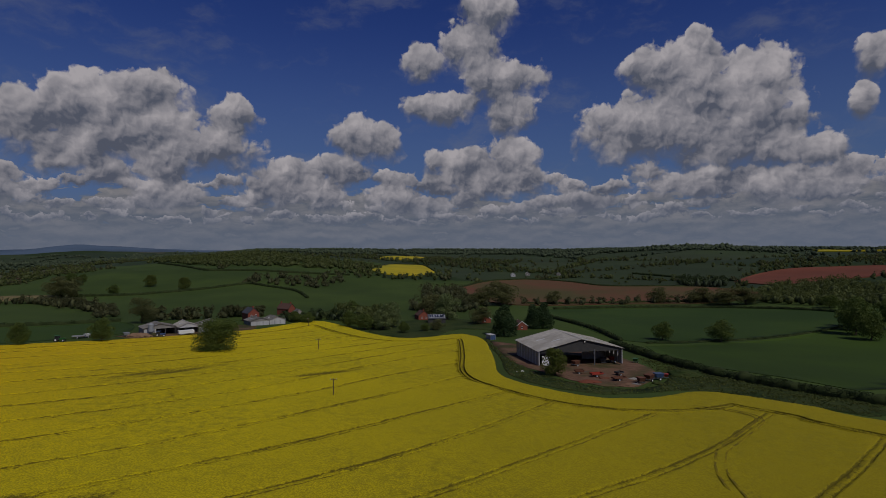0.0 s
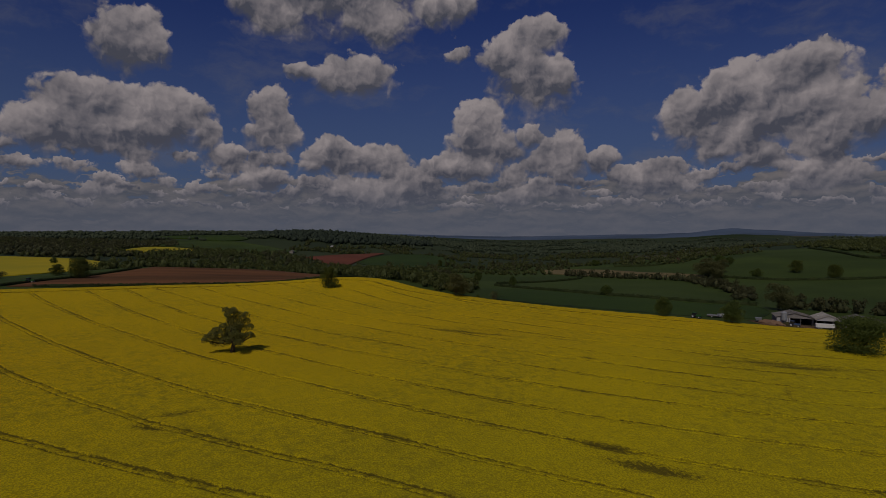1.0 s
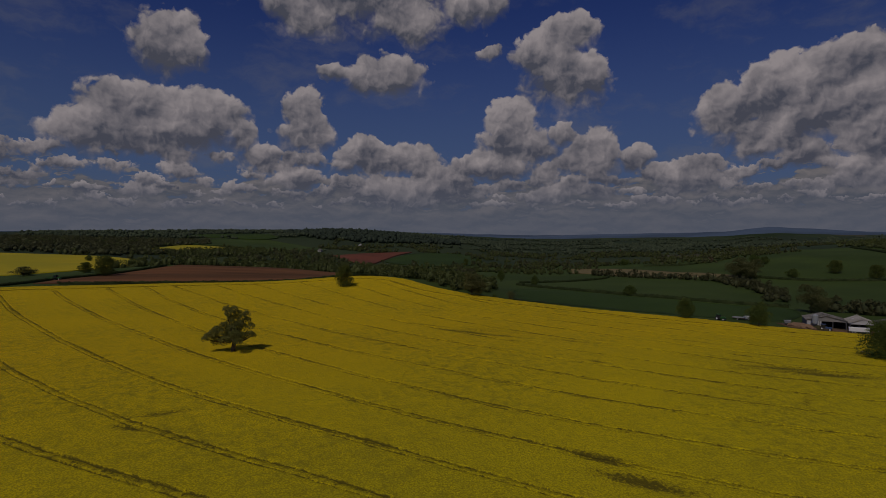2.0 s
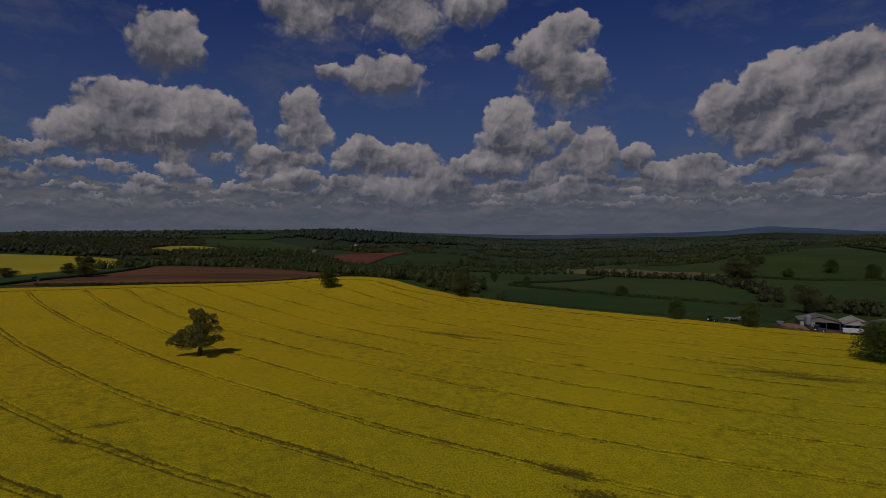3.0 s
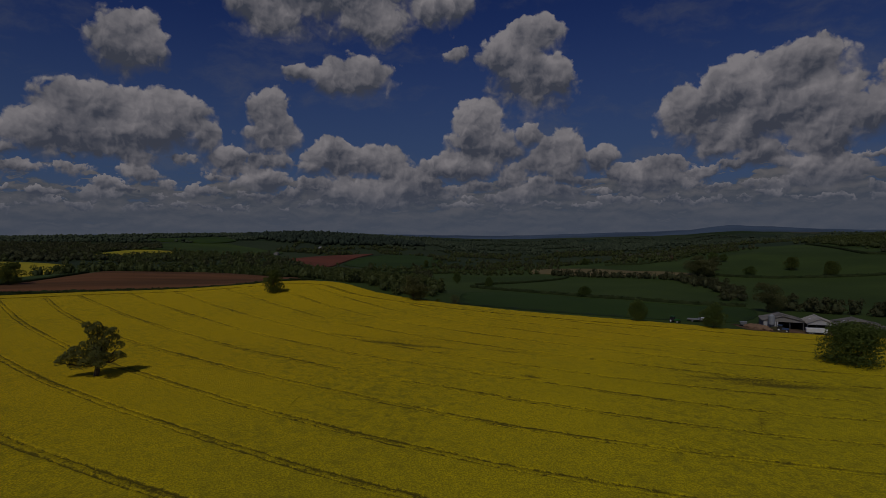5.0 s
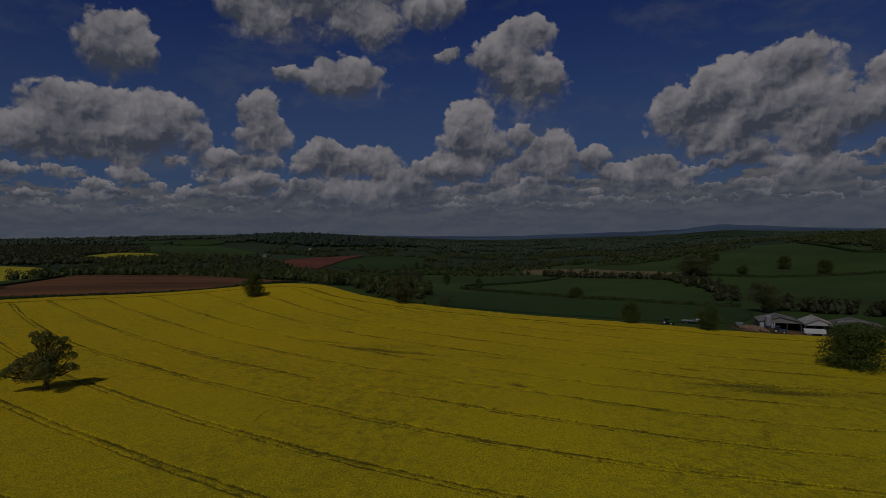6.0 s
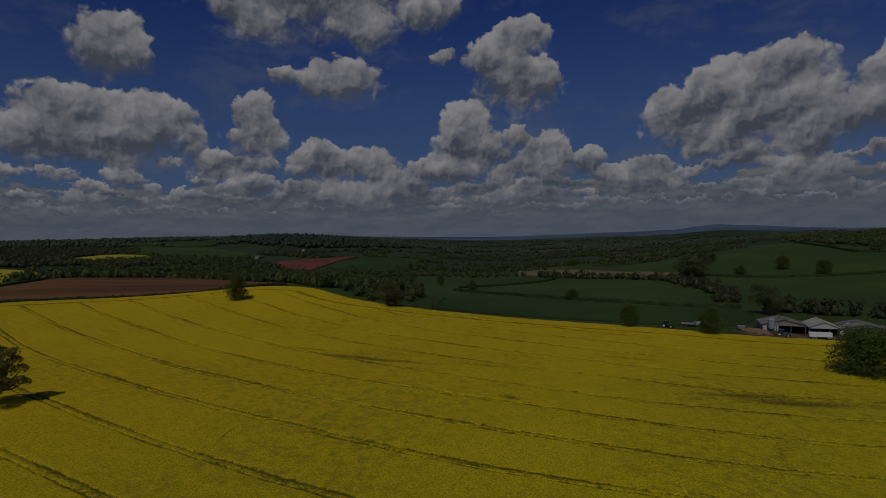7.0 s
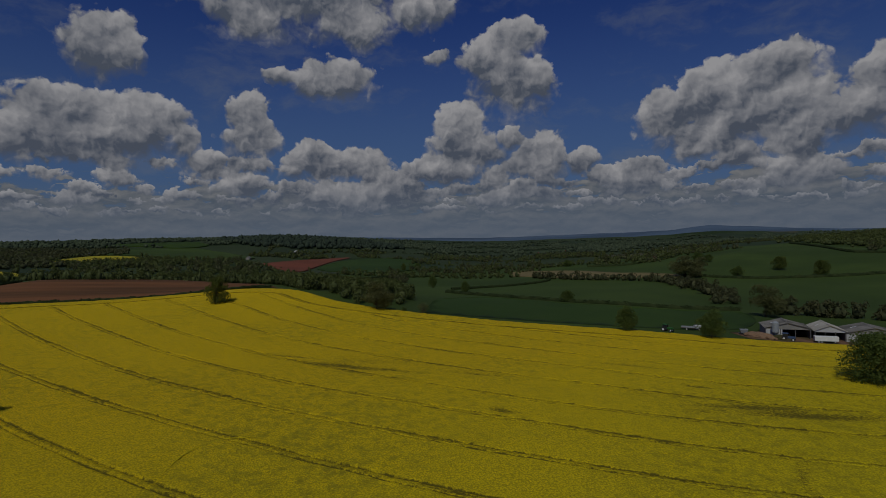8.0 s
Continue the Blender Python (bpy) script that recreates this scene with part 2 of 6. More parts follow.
def material(name, base, other=None, scale=0.5, rough=0.85, bump=0.3, bump_scale=None, speckle=None, metal=0.0, island=0.0, objects=0.0, large=None, large_scale=0.02, stretch=(1, 1, 1), spec=0.3, thin_leaf=0.0):
    """Two colours mixed by grain, a third by larger patches, fine relief, and a change from piece to piece."""
    m = bpy.data.materials.new(name)
    m.use_nodes = True
    t = m.node_tree
    bsdf = t.nodes["Principled BSDF"]
    coord = t.nodes.new("ShaderNodeNewGeometry")
    place = t.nodes.new("ShaderNodeVectorMath")
    place.operation = "MULTIPLY"
    place.inputs[1].default_value = stretch
    t.links.new(coord.outputs["Position"], place.inputs[0])

    def grain(s, detail, rough_=0.6):
        n = t.nodes.new("ShaderNodeTexNoise")
        n.inputs["Scale"].default_value, n.inputs["Detail"].default_value, n.inputs["Roughness"].default_value = s, detail, rough_
        t.links.new(place.outputs[0], n.inputs["Vector"])
        return n.outputs["Fac"]

    def ramp(v, lo, hi):
        n = t.nodes.new("ShaderNodeMapRange")
        t.links.new(v, n.inputs["Value"])
        n.inputs["From Min"].default_value, n.inputs["From Max"].default_value = lo, hi
        return n.outputs["Result"]

    def mix(f, a, b, blend="MIX"):
        n = t.nodes.new("ShaderNodeMix")
        n.data_type, n.blend_type = "RGBA", blend
        for i, v in ((0, f), (6, a), (7, b)):
            if isinstance(v, (int, float)):
                n.inputs[i].default_value = v
            elif isinstance(v, tuple):
                n.inputs[i].default_value = (*v, 1)
            else:
                t.links.new(v, n.inputs[i])
        return n.outputs[2]

    color = mix(ramp(grain(scale, 5), 0.35, 0.65), base, other or tuple(c * 0.8 for c in base))
    if large:
        color = mix(ramp(grain(large_scale, 3, 0.5), 0.42, 0.62), color, large)
    if speckle:
        color = mix(ramp(grain(speckle[1], 2), speckle[2], speckle[2] + 0.12), color, speckle[0])
    if island or objects:
        hsv = t.nodes.new("ShaderNodeHueSaturation")
        source = coord.outputs["Random Per Island"]
        if objects:
            source = t.nodes.new("ShaderNodeObjectInfo").outputs["Random"]
        amount = island or objects
        r = t.nodes.new("ShaderNodeMapRange")
        t.links.new(source, r.inputs["Value"])
        r.inputs["To Min"].default_value, r.inputs["To Max"].default_value = 1 - amount, 1 + amount
        t.links.new(r.outputs[0], hsv.inputs["Value"])
        r2 = t.nodes.new("ShaderNodeMapRange")
        t.links.new(source, r2.inputs["Value"])
        r2.inputs["To Min"].default_value, r2.inputs["To Max"].default_value = 0.5 + 0.03 * amount, 0.5 - 0.05 * amount
        t.links.new(r2.outputs[0], hsv.inputs["Hue"])
        t.links.new(color, hsv.inputs["Color"])
        color = hsv.outputs[0]
    t.links.new(color, bsdf.inputs["Base Color"])
    bsdf.inputs["Roughness"].default_value, bsdf.inputs["Metallic"].default_value = rough, metal
    bsdf.inputs["Specular IOR Level"].default_value = spec
    if bump:
        b = t.nodes.new("ShaderNodeBump")
        b.inputs["Strength"].default_value, b.inputs["Distance"].default_value = bump, 0.1
        t.links.new(grain(bump_scale or scale * 4, 4), b.inputs["Height"])
        t.links.new(b.outputs[0], bsdf.inputs["Normal"])
    if thin_leaf:
        shine = t.nodes.new("ShaderNodeBsdfTranslucent")
        both = t.nodes.new("ShaderNodeMixShader")
        both.inputs[0].default_value = thin_leaf
        t.links.new(color, shine.inputs["Color"])
        t.links.new(bsdf.outputs[0], both.inputs[1])
        t.links.new(shine.outputs[0], both.inputs[2])
        t.links.new(both.outputs[0], t.nodes["Material Output"].inputs["Surface"])
    M[name] = m
    return m


material("pasture", (0.047, 0.076, 0.0146), (0.058, 0.09, 0.017), 0.03, 0.9, 0.5, 1.5, large=(0.037, 0.062, 0.0125), large_scale=0.008, spec=0.15)
material("meadow", (0.045, 0.08, 0.009), (0.036, 0.066, 0.009), 0.02, 0.9, 0.5, 1.0, large=(0.03, 0.055, 0.009), large_scale=0.01, spec=0.15)
material("wheat", (0.0335, 0.065, 0.0114), (0.041, 0.073, 0.0122), 0.05, 0.9, 0.4, 2.0, large=(0.028, 0.055, 0.0105), large_scale=0.01, spec=0.15)
# far fields, their colours greyed and blued to imitate haze
material("hazy_pasture", (0.0389, 0.0572, 0.0252), (0.0458, 0.0641, 0.0274), 0.01, 0.95, 0.0, large=(0.0343, 0.0492, 0.0252), large_scale=0.004, spec=0.1)
material("hazy_meadow", (0.0511, 0.0729, 0.0292), (0.0438, 0.0632, 0.0280), 0.01, 0.95, 0.0, large=(0.0438, 0.0583, 0.0292), large_scale=0.004, spec=0.1)
material("hazy_wheat", (0.0320, 0.0526, 0.0252), (0.0366, 0.0572, 0.0263), 0.01, 0.95, 0.0, large=(0.0309, 0.0458, 0.0252), large_scale=0.004, spec=0.1)
material("soil_far", (0.1, 0.055, 0.036), (0.085, 0.05, 0.034), 0.03, 0.95, 0.3, 0.6, spec=0.1)
material("pale", (0.08, 0.08, 0.042), (0.065, 0.064, 0.034), 0.02, 0.95, 0.3, 0.6, spec=0.1)
material("woodfloor", (0.0225, 0.04, 0.015), (0.0325, 0.05, 0.0175), 0.05, 0.95, 0.8, 0.2, spec=0.1)
# distant hills: the blue of haze is painted into their colour
material("hazy_hills", (0.0842, 0.124, 0.181), (0.104, 0.149, 0.214), 0.006, 0.95, 0.0, large=(0.068, 0.1, 0.145), large_scale=0.003, spec=0.1)
material("soil_brown", (0.135, 0.068, 0.03), (0.095, 0.048, 0.022), 0.16, 0.95, 0.9, 0.8, large=(0.19, 0.085, 0.036), large_scale=0.06, stretch=(1, 0.1, 1), spec=0.1)
material("soil_red", (0.2, 0.066, 0.04), (0.17, 0.06, 0.036), 0.08, 0.95, 0.6, 0.8, large=(0.15, 0.055, 0.034), large_scale=0.012, spec=0.1)
material("soil_tan", (0.12, 0.072, 0.035), (0.14, 0.06, 0.035), 0.04, 0.95, 0.5, 0.8, large=(0.085, 0.075, 0.03), large_scale=0.008, spec=0.1)
material("tan_grass", (0.2, 0.16, 0.07), (0.16, 0.13, 0.06), 0.05, 0.95, 0.4, 0.8, spec=0.1)
material("rape_far", (0.47, 0.37, 0.016), (0.41, 0.33, 0.018), 0.04, 0.9, 0.5, 0.9, large=(0.36, 0.31, 0.02), large_scale=0.012, spec=0.15)
material("trampled", (0.2, 0.155, 0.014), (0.14, 0.11, 0.014), 0.8, 0.95, 0.8, 3.0, large=(0.3, 0.23, 0.01), large_scale=0.25, spec=0.1)
material("bent_crop", (0.56, 0.45, 0.01), (0.42, 0.35, 0.012), 1.2, 0.95, 0.8, 3.0, large=(0.66, 0.52, 0.01), large_scale=0.3, spec=0.1)
material("yard", (0.14, 0.076, 0.047), (0.19, 0.115, 0.075), 0.4, 0.95, 0.9, 1.5, large=(0.06, 0.058, 0.024), large_scale=0.08, speckle=((0.1, 0.06, 0.04), 0.9, 0.58), spec=0.1)
material("rough_grass", (0.034, 0.054, 0.014), (0.052, 0.062, 0.02), 0.5, 0.95, 1.0, 1.6, large=(0.024, 0.04, 0.011), large_scale=0.09, speckle=((0.13, 0.08, 0.045), 0.22, 0.68), spec=0.1)
material("leaf_oak", (0.116, 0.137, 0.0279), (0.0854, 0.116, 0.0217), 0.25, 0.75, 0.0, island=0.22, spec=0.2, thin_leaf=0.4)
material("leaf_lone", (0.23, 0.235, 0.07), (0.155, 0.17, 0.048), 0.25, 0.75, 0.0, island=0.25, spec=0.2, thin_leaf=0.5)
material("leaf_green", (0.12, 0.16, 0.036), (0.085, 0.128, 0.029), 0.2, 0.75, 0.0, island=0.22, spec=0.2, thin_leaf=0.4)
material("leaf_dull", (0.145, 0.151, 0.0545), (0.107, 0.117, 0.0427), 0.2, 0.8, 0.0, island=0.22, spec=0.2, thin_leaf=0.4)
material("leaf_light", (0.2, 0.24, 0.1), (0.12, 0.17, 0.05), 0.5, 0.75, 0.0, island=0.25, spec=0.2, thin_leaf=0.4)
material("leaf_dark", (0.0351, 0.0667, 0.0246), (0.0474, 0.0807, 0.0281), 0.3, 0.8, 0.0, island=0.22, spec=0.2, thin_leaf=0.4)
material("spray_green", (0.0924, 0.1215, 0.0338), (0.1176, 0.1350, 0.0413), 0.3, 0.8, 0.0, island=0.25, spec=0.15, thin_leaf=0.35)
material("spray_brown", (0.1002, 0.1011, 0.0432), (0.0758, 0.0844, 0.0363), 0.3, 0.8, 0.0, island=0.25, spec=0.15, thin_leaf=0.35)
material("spray_dark", (0.0427, 0.0668, 0.0241), (0.0544, 0.0780, 0.0279), 0.3, 0.8, 0.0, island=0.25, spec=0.15, thin_leaf=0.3)
material("hedge_leaf", (0.0332, 0.0490, 0.0146), (0.0468, 0.0588, 0.0208), 0.5, 0.85, 0.9, 1.8, large=(0.0229, 0.0353, 0.0104), large_scale=0.2, spec=0.1)
material("far_leaf", (0.0600, 0.0759, 0.0275), (0.0744, 0.0897, 0.0330), 0.2, 0.9, 0.9, 0.9, island=0.22, spec=0.1)
material("far_leaf_brown", (0.0702, 0.0750, 0.0348), (0.0546, 0.0650, 0.0300), 0.2, 0.9, 0.9, 0.9, island=0.22, spec=0.1)
# dark leaves, lightened and blued so far woods carry painted haze
material("hazy_leaf_dark", (0.048, 0.066, 0.038), (0.058, 0.076, 0.042), 0.2, 0.9, 0.9, 0.9, island=0.3, spec=0.1)
material("far_wood", (0.03, 0.044, 0.03), (0.038, 0.052, 0.034), 0.2, 0.9, 0.9, 0.9, island=0.25, spec=0.1)
material("bark", (0.09, 0.07, 0.05), (0.055, 0.042, 0.03), 3.0, 0.95, 0.8, 6.0)
material("pole_wood", (0.1, 0.07, 0.045), (0.07, 0.05, 0.035), 4.0, 0.9, 0.5, 12.0, stretch=(1, 1, 0.1))
material("fibre_roof", (0.5, 0.47, 0.42), (0.39, 0.37, 0.33), 0.5, 0.85, 0.3, 3.0, large=(0.33, 0.31, 0.27), large_scale=0.12, stretch=(1, 1, 0.3))
material("old_roof", (0.26, 0.245, 0.225), (0.2, 0.185, 0.165), 0.5, 0.9, 0.3, 3.0, large=(0.12, 0.115, 0.1), large_scale=0.15)
material("rooflight", (0.55, 0.56, 0.55), (0.48, 0.49, 0.48), 1.0, 0.4, 0.0)
material("cladding", (0.27, 0.26, 0.235), (0.21, 0.2, 0.185), 0.6, 0.8, 0.2, 4.0, stretch=(1, 1, 0.2))
material("pale_cladding", (0.5, 0.5, 0.5), (0.42, 0.42, 0.42), 0.6, 0.7, 0.2, 4.0, stretch=(1, 1, 0.2))
material("dark_cladding", (0.045, 0.045, 0.045), (0.06, 0.058, 0.055), 0.6, 0.8, 0.2, 4.0)
material("block", (0.3, 0.28, 0.25), (0.25, 0.23, 0.2), 0.8, 0.9, 0.4, 3.0)
material("steel", (0.2, 0.2, 0.2), (0.15, 0.15, 0.15), 2.0, 0.5, 0.1, metal=0.6)
material("brick_red", (0.27, 0.075, 0.045), (0.21, 0.06, 0.038), 1.5, 0.9, 0.4, 8.0)
material("tile_roof", (0.12, 0.06, 0.045), (0.085, 0.05, 0.04), 1.2, 0.85, 0.5, 5.0)
material("slate_roof", (0.06, 0.062, 0.07), (0.075, 0.076, 0.08), 1.2, 0.6, 0.3, 5.0)
material("white_paint", (0.78, 0.78, 0.76), (0.7, 0.7, 0.68), 1.0, 0.6, 0.1)
material("window_glass", (0.02, 0.025, 0.03), (0.03, 0.03, 0.035), 1.0, 0.1, 0.0, spec=0.5)
material("red_paint", (0.4, 0.05, 0.03), (0.32, 0.045, 0.03), 2.0, 0.5, 0.1)
material("green_paint", (0.03, 0.13, 0.03), (0.025, 0.1, 0.025), 2.0, 0.45, 0.1)
material("blue_paint", (0.06, 0.1, 0.2), (0.05, 0.085, 0.17), 2.0, 0.5, 0.1)
material("grey_paint", (0.3, 0.32, 0.34), (0.25, 0.27, 0.29), 2.0, 0.5, 0.1)
material("rust", (0.16, 0.06, 0.03), (0.1, 0.045, 0.028), 3.0, 0.9, 0.4, 10.0)
material("rubber", (0.02, 0.02, 0.02), (0.03, 0.028, 0.026), 3.0, 0.9, 0.3, 10.0)
material("hay", (0.27, 0.17, 0.1), (0.2, 0.12, 0.07), 1.5, 0.95, 0.8, 6.0)
material("solar", (0.02, 0.03, 0.06), (0.03, 0.04, 0.08), 1.0, 0.15, 0.0, spec=0.5)


def rape_material():
    """Flowering rapeseed: yellow heads, green stems showing between them and where the crop is thin."""
    m = bpy.data.materials.new("rape")
    m.use_nodes = True
    t = m.node_tree
    bsdf = t.nodes["Principled BSDF"]
    geo = t.nodes.new("ShaderNodeNewGeometry")

    def grain(s, detail, rough_=0.6):
        n = t.nodes.new("ShaderNodeTexNoise")
        n.inputs["Scale"].default_value, n.inputs["Detail"].default_value, n.inputs["Roughness"].default_value = s, detail, rough_
        t.links.new(geo.outputs["Position"], n.inputs["Vector"])
        return n.outputs["Fac"]

    def ramp(v, lo, hi, a=0.0, b=1.0):
        n = t.nodes.new("ShaderNodeMapRange")
        t.links.new(v, n.inputs["Value"])
        for key, value in (("From Min", lo), ("From Max", hi), ("To Min", a), ("To Max", b)):
            n.inputs[key].default_value = value
        return n.outputs["Result"]

    def mix(f, a, b):
        n = t.nodes.new("ShaderNodeMix")
        n.data_type = "RGBA"
        t.links.new(f, n.inputs[0])
        for i, v in ((6, a), (7, b)):
            if isinstance(v, tuple):
                n.inputs[i].default_value = (*v, 1)
            else:
                t.links.new(v, n.inputs[i])
        return n.outputs[2]

    # the crop is more golden to the west and darker to the east
    apart = t.nodes.new("ShaderNodeSeparateXYZ")
    t.links.new(geo.outputs["Position"], apart.inputs[0])
    color = mix(ramp(grain(0.012, 3), 0.38, 0.64), (0.81, 0.645, 0.008), (0.69, 0.57, 0.01))
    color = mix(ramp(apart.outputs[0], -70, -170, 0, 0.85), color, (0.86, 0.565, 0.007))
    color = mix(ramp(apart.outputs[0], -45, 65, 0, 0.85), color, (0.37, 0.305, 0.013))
    # poorer stands, broken up by the wind
    poor = t.nodes.new("ShaderNodeMath")
    poor.operation = "MULTIPLY"
    t.links.new(ramp(grain(0.018, 4, 0.6), 0.42, 0.6, 0.12, 0.8), poor.inputs[0])
    t.links.new(ramp(grain(0.42, 6, 0.78), 0.46, 0.62), poor.inputs[1])
    color = mix(poor.outputs[0], color, (0.3, 0.27, 0.018))
    # single heads; stems and painted-in shade darken the colour between them
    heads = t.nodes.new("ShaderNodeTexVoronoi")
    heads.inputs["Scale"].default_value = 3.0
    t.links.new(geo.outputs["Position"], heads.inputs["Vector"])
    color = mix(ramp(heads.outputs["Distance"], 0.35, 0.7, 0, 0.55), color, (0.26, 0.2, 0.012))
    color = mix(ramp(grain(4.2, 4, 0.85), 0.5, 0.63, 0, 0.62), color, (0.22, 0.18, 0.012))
    thin = t.nodes.new("ShaderNodeAttribute")
    thin.attribute_name = "thin"
    # thin crop breaks up into clumps
    mul = t.nodes.new("ShaderNodeMath")
    mul.operation = "MULTIPLY_ADD"
    t.links.new(thin.outputs["Fac"], mul.inputs[0])
    mul.inputs[1].default_value = 2.0
    t.links.new(ramp(grain(1.5, 5, 0.8), 0.34, 0.66, -1.9, 0.1), mul.inputs[2])
    mul.use_clamp = True
    color = mix(mul.outputs[0], color, (0.13, 0.105, 0.012))
    t.links.new(color, bsdf.inputs["Base Color"])
    bsdf.inputs["Roughness"].default_value = 0.9
    bsdf.inputs["Specular IOR Level"].default_value = 0.1
    bsdf.inputs["Sheen Weight"].default_value, bsdf.inputs["Sheen Roughness"].default_value = 0.08, 0.45
    bsdf.inputs["Sheen Tint"].default_value = (1.0, 0.8, 0.03, 1)
    b = t.nodes.new("ShaderNodeBump")
    b.inputs["Strength"].default_value, b.inputs["Distance"].default_value = 0.85, 0.5
    t.links.new(grain(3.2, 4, 0.75), b.inputs["Height"])
    t.links.new(b.outputs[0], bsdf.inputs["Normal"])
    M["rape"] = m


rape_material()

from mathutils import kdtree

# ---- lie of the land ----
# the plan below is drawn in units of UNIT metres
UNIT = 0.75
# heights (m) on rays from the origin: azimuth to the left of +y, then one height per radius
RADII = (480, 650, 850, 1200, 1700, 2400, 3400, 4700)
LAND = (
    (-130, (-5, -8, -10, -10, 0, 10, 30, 45)),
    (-60, (-20, -20, -16, -4, 12, 30, 42, 48)),
    (-36, (-22, -24, -18, -2, 15, 32, 38, 40)),
    (-24, (-21.7, -26, -28, -18, 10, 46, 48, 46)),
    (-12, (-20, -24, -25, -16, -2, 20, 34, 40)),
    (3, (-16.5, -20, -15, -1, 12, 28, 40, 42)),
    (10, (-14, -18, -12, 8, 26, 36, 46, 48)),
    (18, (-12, -16, -9, 16, 38, 40, 46, 47)),
    (22.5, (-10.3, -14.7, -10.7, 14.3, 29, 22, 22, 45)),
    (27, (-9, -13.7, -12, 13, 22.7, 9.5, 9.5, 62)),
    (30, (-8, -13, -13, 12, 18, 0, 0, 80)),
    (33, (-6.8, -12.1, -13.3, 4.2, 9, -4.2, -3, 95)),
    (37, (-5.2, -10.9, -13.7, -6.2, -3, -9.8, -7, 60)),
    (40, (-4, -10, -14, -14, -12, -14, -10, 52)),
    (53, (1, -8, -18, -25, -28, -28, -15, 34)),
    (72, (8.4, 3, -6, -10, 6, 56, 62, 70)),
    (87, (13.6, 18.5, 5, 4, 19, 44, 66, 84)),
    (102, (17.8, 11, 3, 22, 38, 46, 58, 74)),
    (150, (10, 14, 16, 22, 28, 36, 46, 60)),
    (230, (-5, -8, -10, -10, 0, 10, 30, 45)),
)


def ease(t):
    t = np.clip(t, 0, 1)
    return t * t * (3 - 2 * t)


def land(x, y):
    """Height of the bare ground."""
    x, y = np.asarray(x, float), np.asarray(y, float)
    r = np.hypot(x, y) + 1e-6
    az = np.degrees(np.arctan2(-x, y))
    az = np.where(az < -130, az + 360, az)
    angles = np.array([a for a, _ in LAND], float)
    table = np.array([p for _, p in LAND], float)
    i = np.clip(np.searchsorted(angles, az) - 1, 0, len(angles) - 2)
    fa = (az - angles[i]) / (angles[i + 1] - angles[i])
    fa = 0.5 * fa + 0.5 * ease(fa)
    radii = np.array(RADII, float)
    j = np.clip(np.searchsorted(radii, r) - 1, 0, len(radii) - 2)
    fr = np.clip((r - radii[j]) / (radii[j + 1] - radii[j]), 0, 1)
    fr = 0.5 * fr + 0.5 * ease(fr)
    far = (table[i, j] * (1 - fa) + table[i + 1, j] * fa) * (1 - fr) + (table[i, j + 1] * (1 - fa) + table[i + 1, j + 1] * fa) * fr
    near = -0.0302 * x - 0.0361 * y
    w = ease((r - 330) / 250)
    z = near * (1 - w) + far * w
    z = z + 8.2 * np.exp(-(((x + 440) / 85) ** 2 + ((y - 195) / 75) ** 2))
    z = z + 4.5 * np.exp(-(((x + 650) / 90) ** 2 + ((y - 160) / 70) ** 2))
    roll = np.sin(x / 97 + 1.3) * np.sin(y / 83) + 0.6 * np.sin(x / 41 + y / 57)
    z = z + roll * np.clip((r - 600) / 900, 0, 1) * 1.6
    return z


def ground_z(x, y):
    """Height in metres at a place in metres."""
    return UNIT * land(np.asarray(x, float) / UNIT, np.asarray(y, float) / UNIT)


def gz(x, y):
    return float(ground_z(x, y))


def mesh_of(name, verts, faces, mats, smooth=False):
    me = bpy.data.meshes.new(name)
    me.from_pydata([tuple(v) for v in verts], [], [tuple(f) for f in faces])
    for m in mats if isinstance(mats, (list, tuple)) else [mats]:
        me.materials.append(m)
    if smooth:
        me.polygons.foreach_set("use_smooth", np.ones(len(me.polygons), dtype=bool))
    me.update()
    return me


def part(name, bm, material, parent=None, label=""):
    """Links a bmesh as one mesh object, under a thing where one is given."""
    me = bpy.data.meshes.new(name)
    bm.to_mesh(me)
    bm.free()
    me.materials.append(material)
    ob = new(name, me)
    ob.parent = parent
    return tagged(ob, label)


def inside(x, y, poly):
    """Even-odd test of many points against one outline."""
    x, y = np.asarray(x, float), np.asarray(y, float)
    hit = np.zeros(x.shape, bool)
    j = len(poly) - 1
    for i in range(len(poly)):
        (xi, yi), (xj, yj) = poly[i], poly[j]
        if yi != yj:
            hit ^= ((yi > y) != (yj > y)) & (x < (xj - xi) * (y - yi) / (yj - yi) + xi)
        j = i
    return hit


def metres(points):
    return [(x * UNIT, y * UNIT) for x, y in points]


def resample(points, step):
    """Even points along a smoothed line."""
    pts = [Vector((*p, 0)) for p in points]
    fine = []
    for i in range(len(pts) - 1):
        a, b = pts[i], pts[i + 1]
        ta = (pts[i + 1] - pts[max(i - 1, 0)]) * 0.5
        tb = (pts[min(i + 2, len(pts) - 1)] - pts[i]) * 0.5
        n = max(2, int((b - a).length / step * 2))
        for k in range(n):
            s = k / n
            fine.append(a * (2 * s**3 - 3 * s**2 + 1) + ta * (s**3 - 2 * s**2 + s) + b * (-2 * s**3 + 3 * s**2) + tb * (s**3 - s**2))
    fine.append(pts[-1])
    out, left = [fine[0]], step
    for a, b in zip(fine, fine[1:]):
        d = (b - a).length
        while d > 0 and left <= d:
            a = a + (b - a) * (left / d)
            out.append(a)
            d, left = (b - a).length, step
        left -= d
    return [(p.x, p.y) for p in out]


# ---- the ground: one sheet to the horizon ----
SITES = np.random.RandomState(5).uniform(-3600, 3600, (1500, 2))
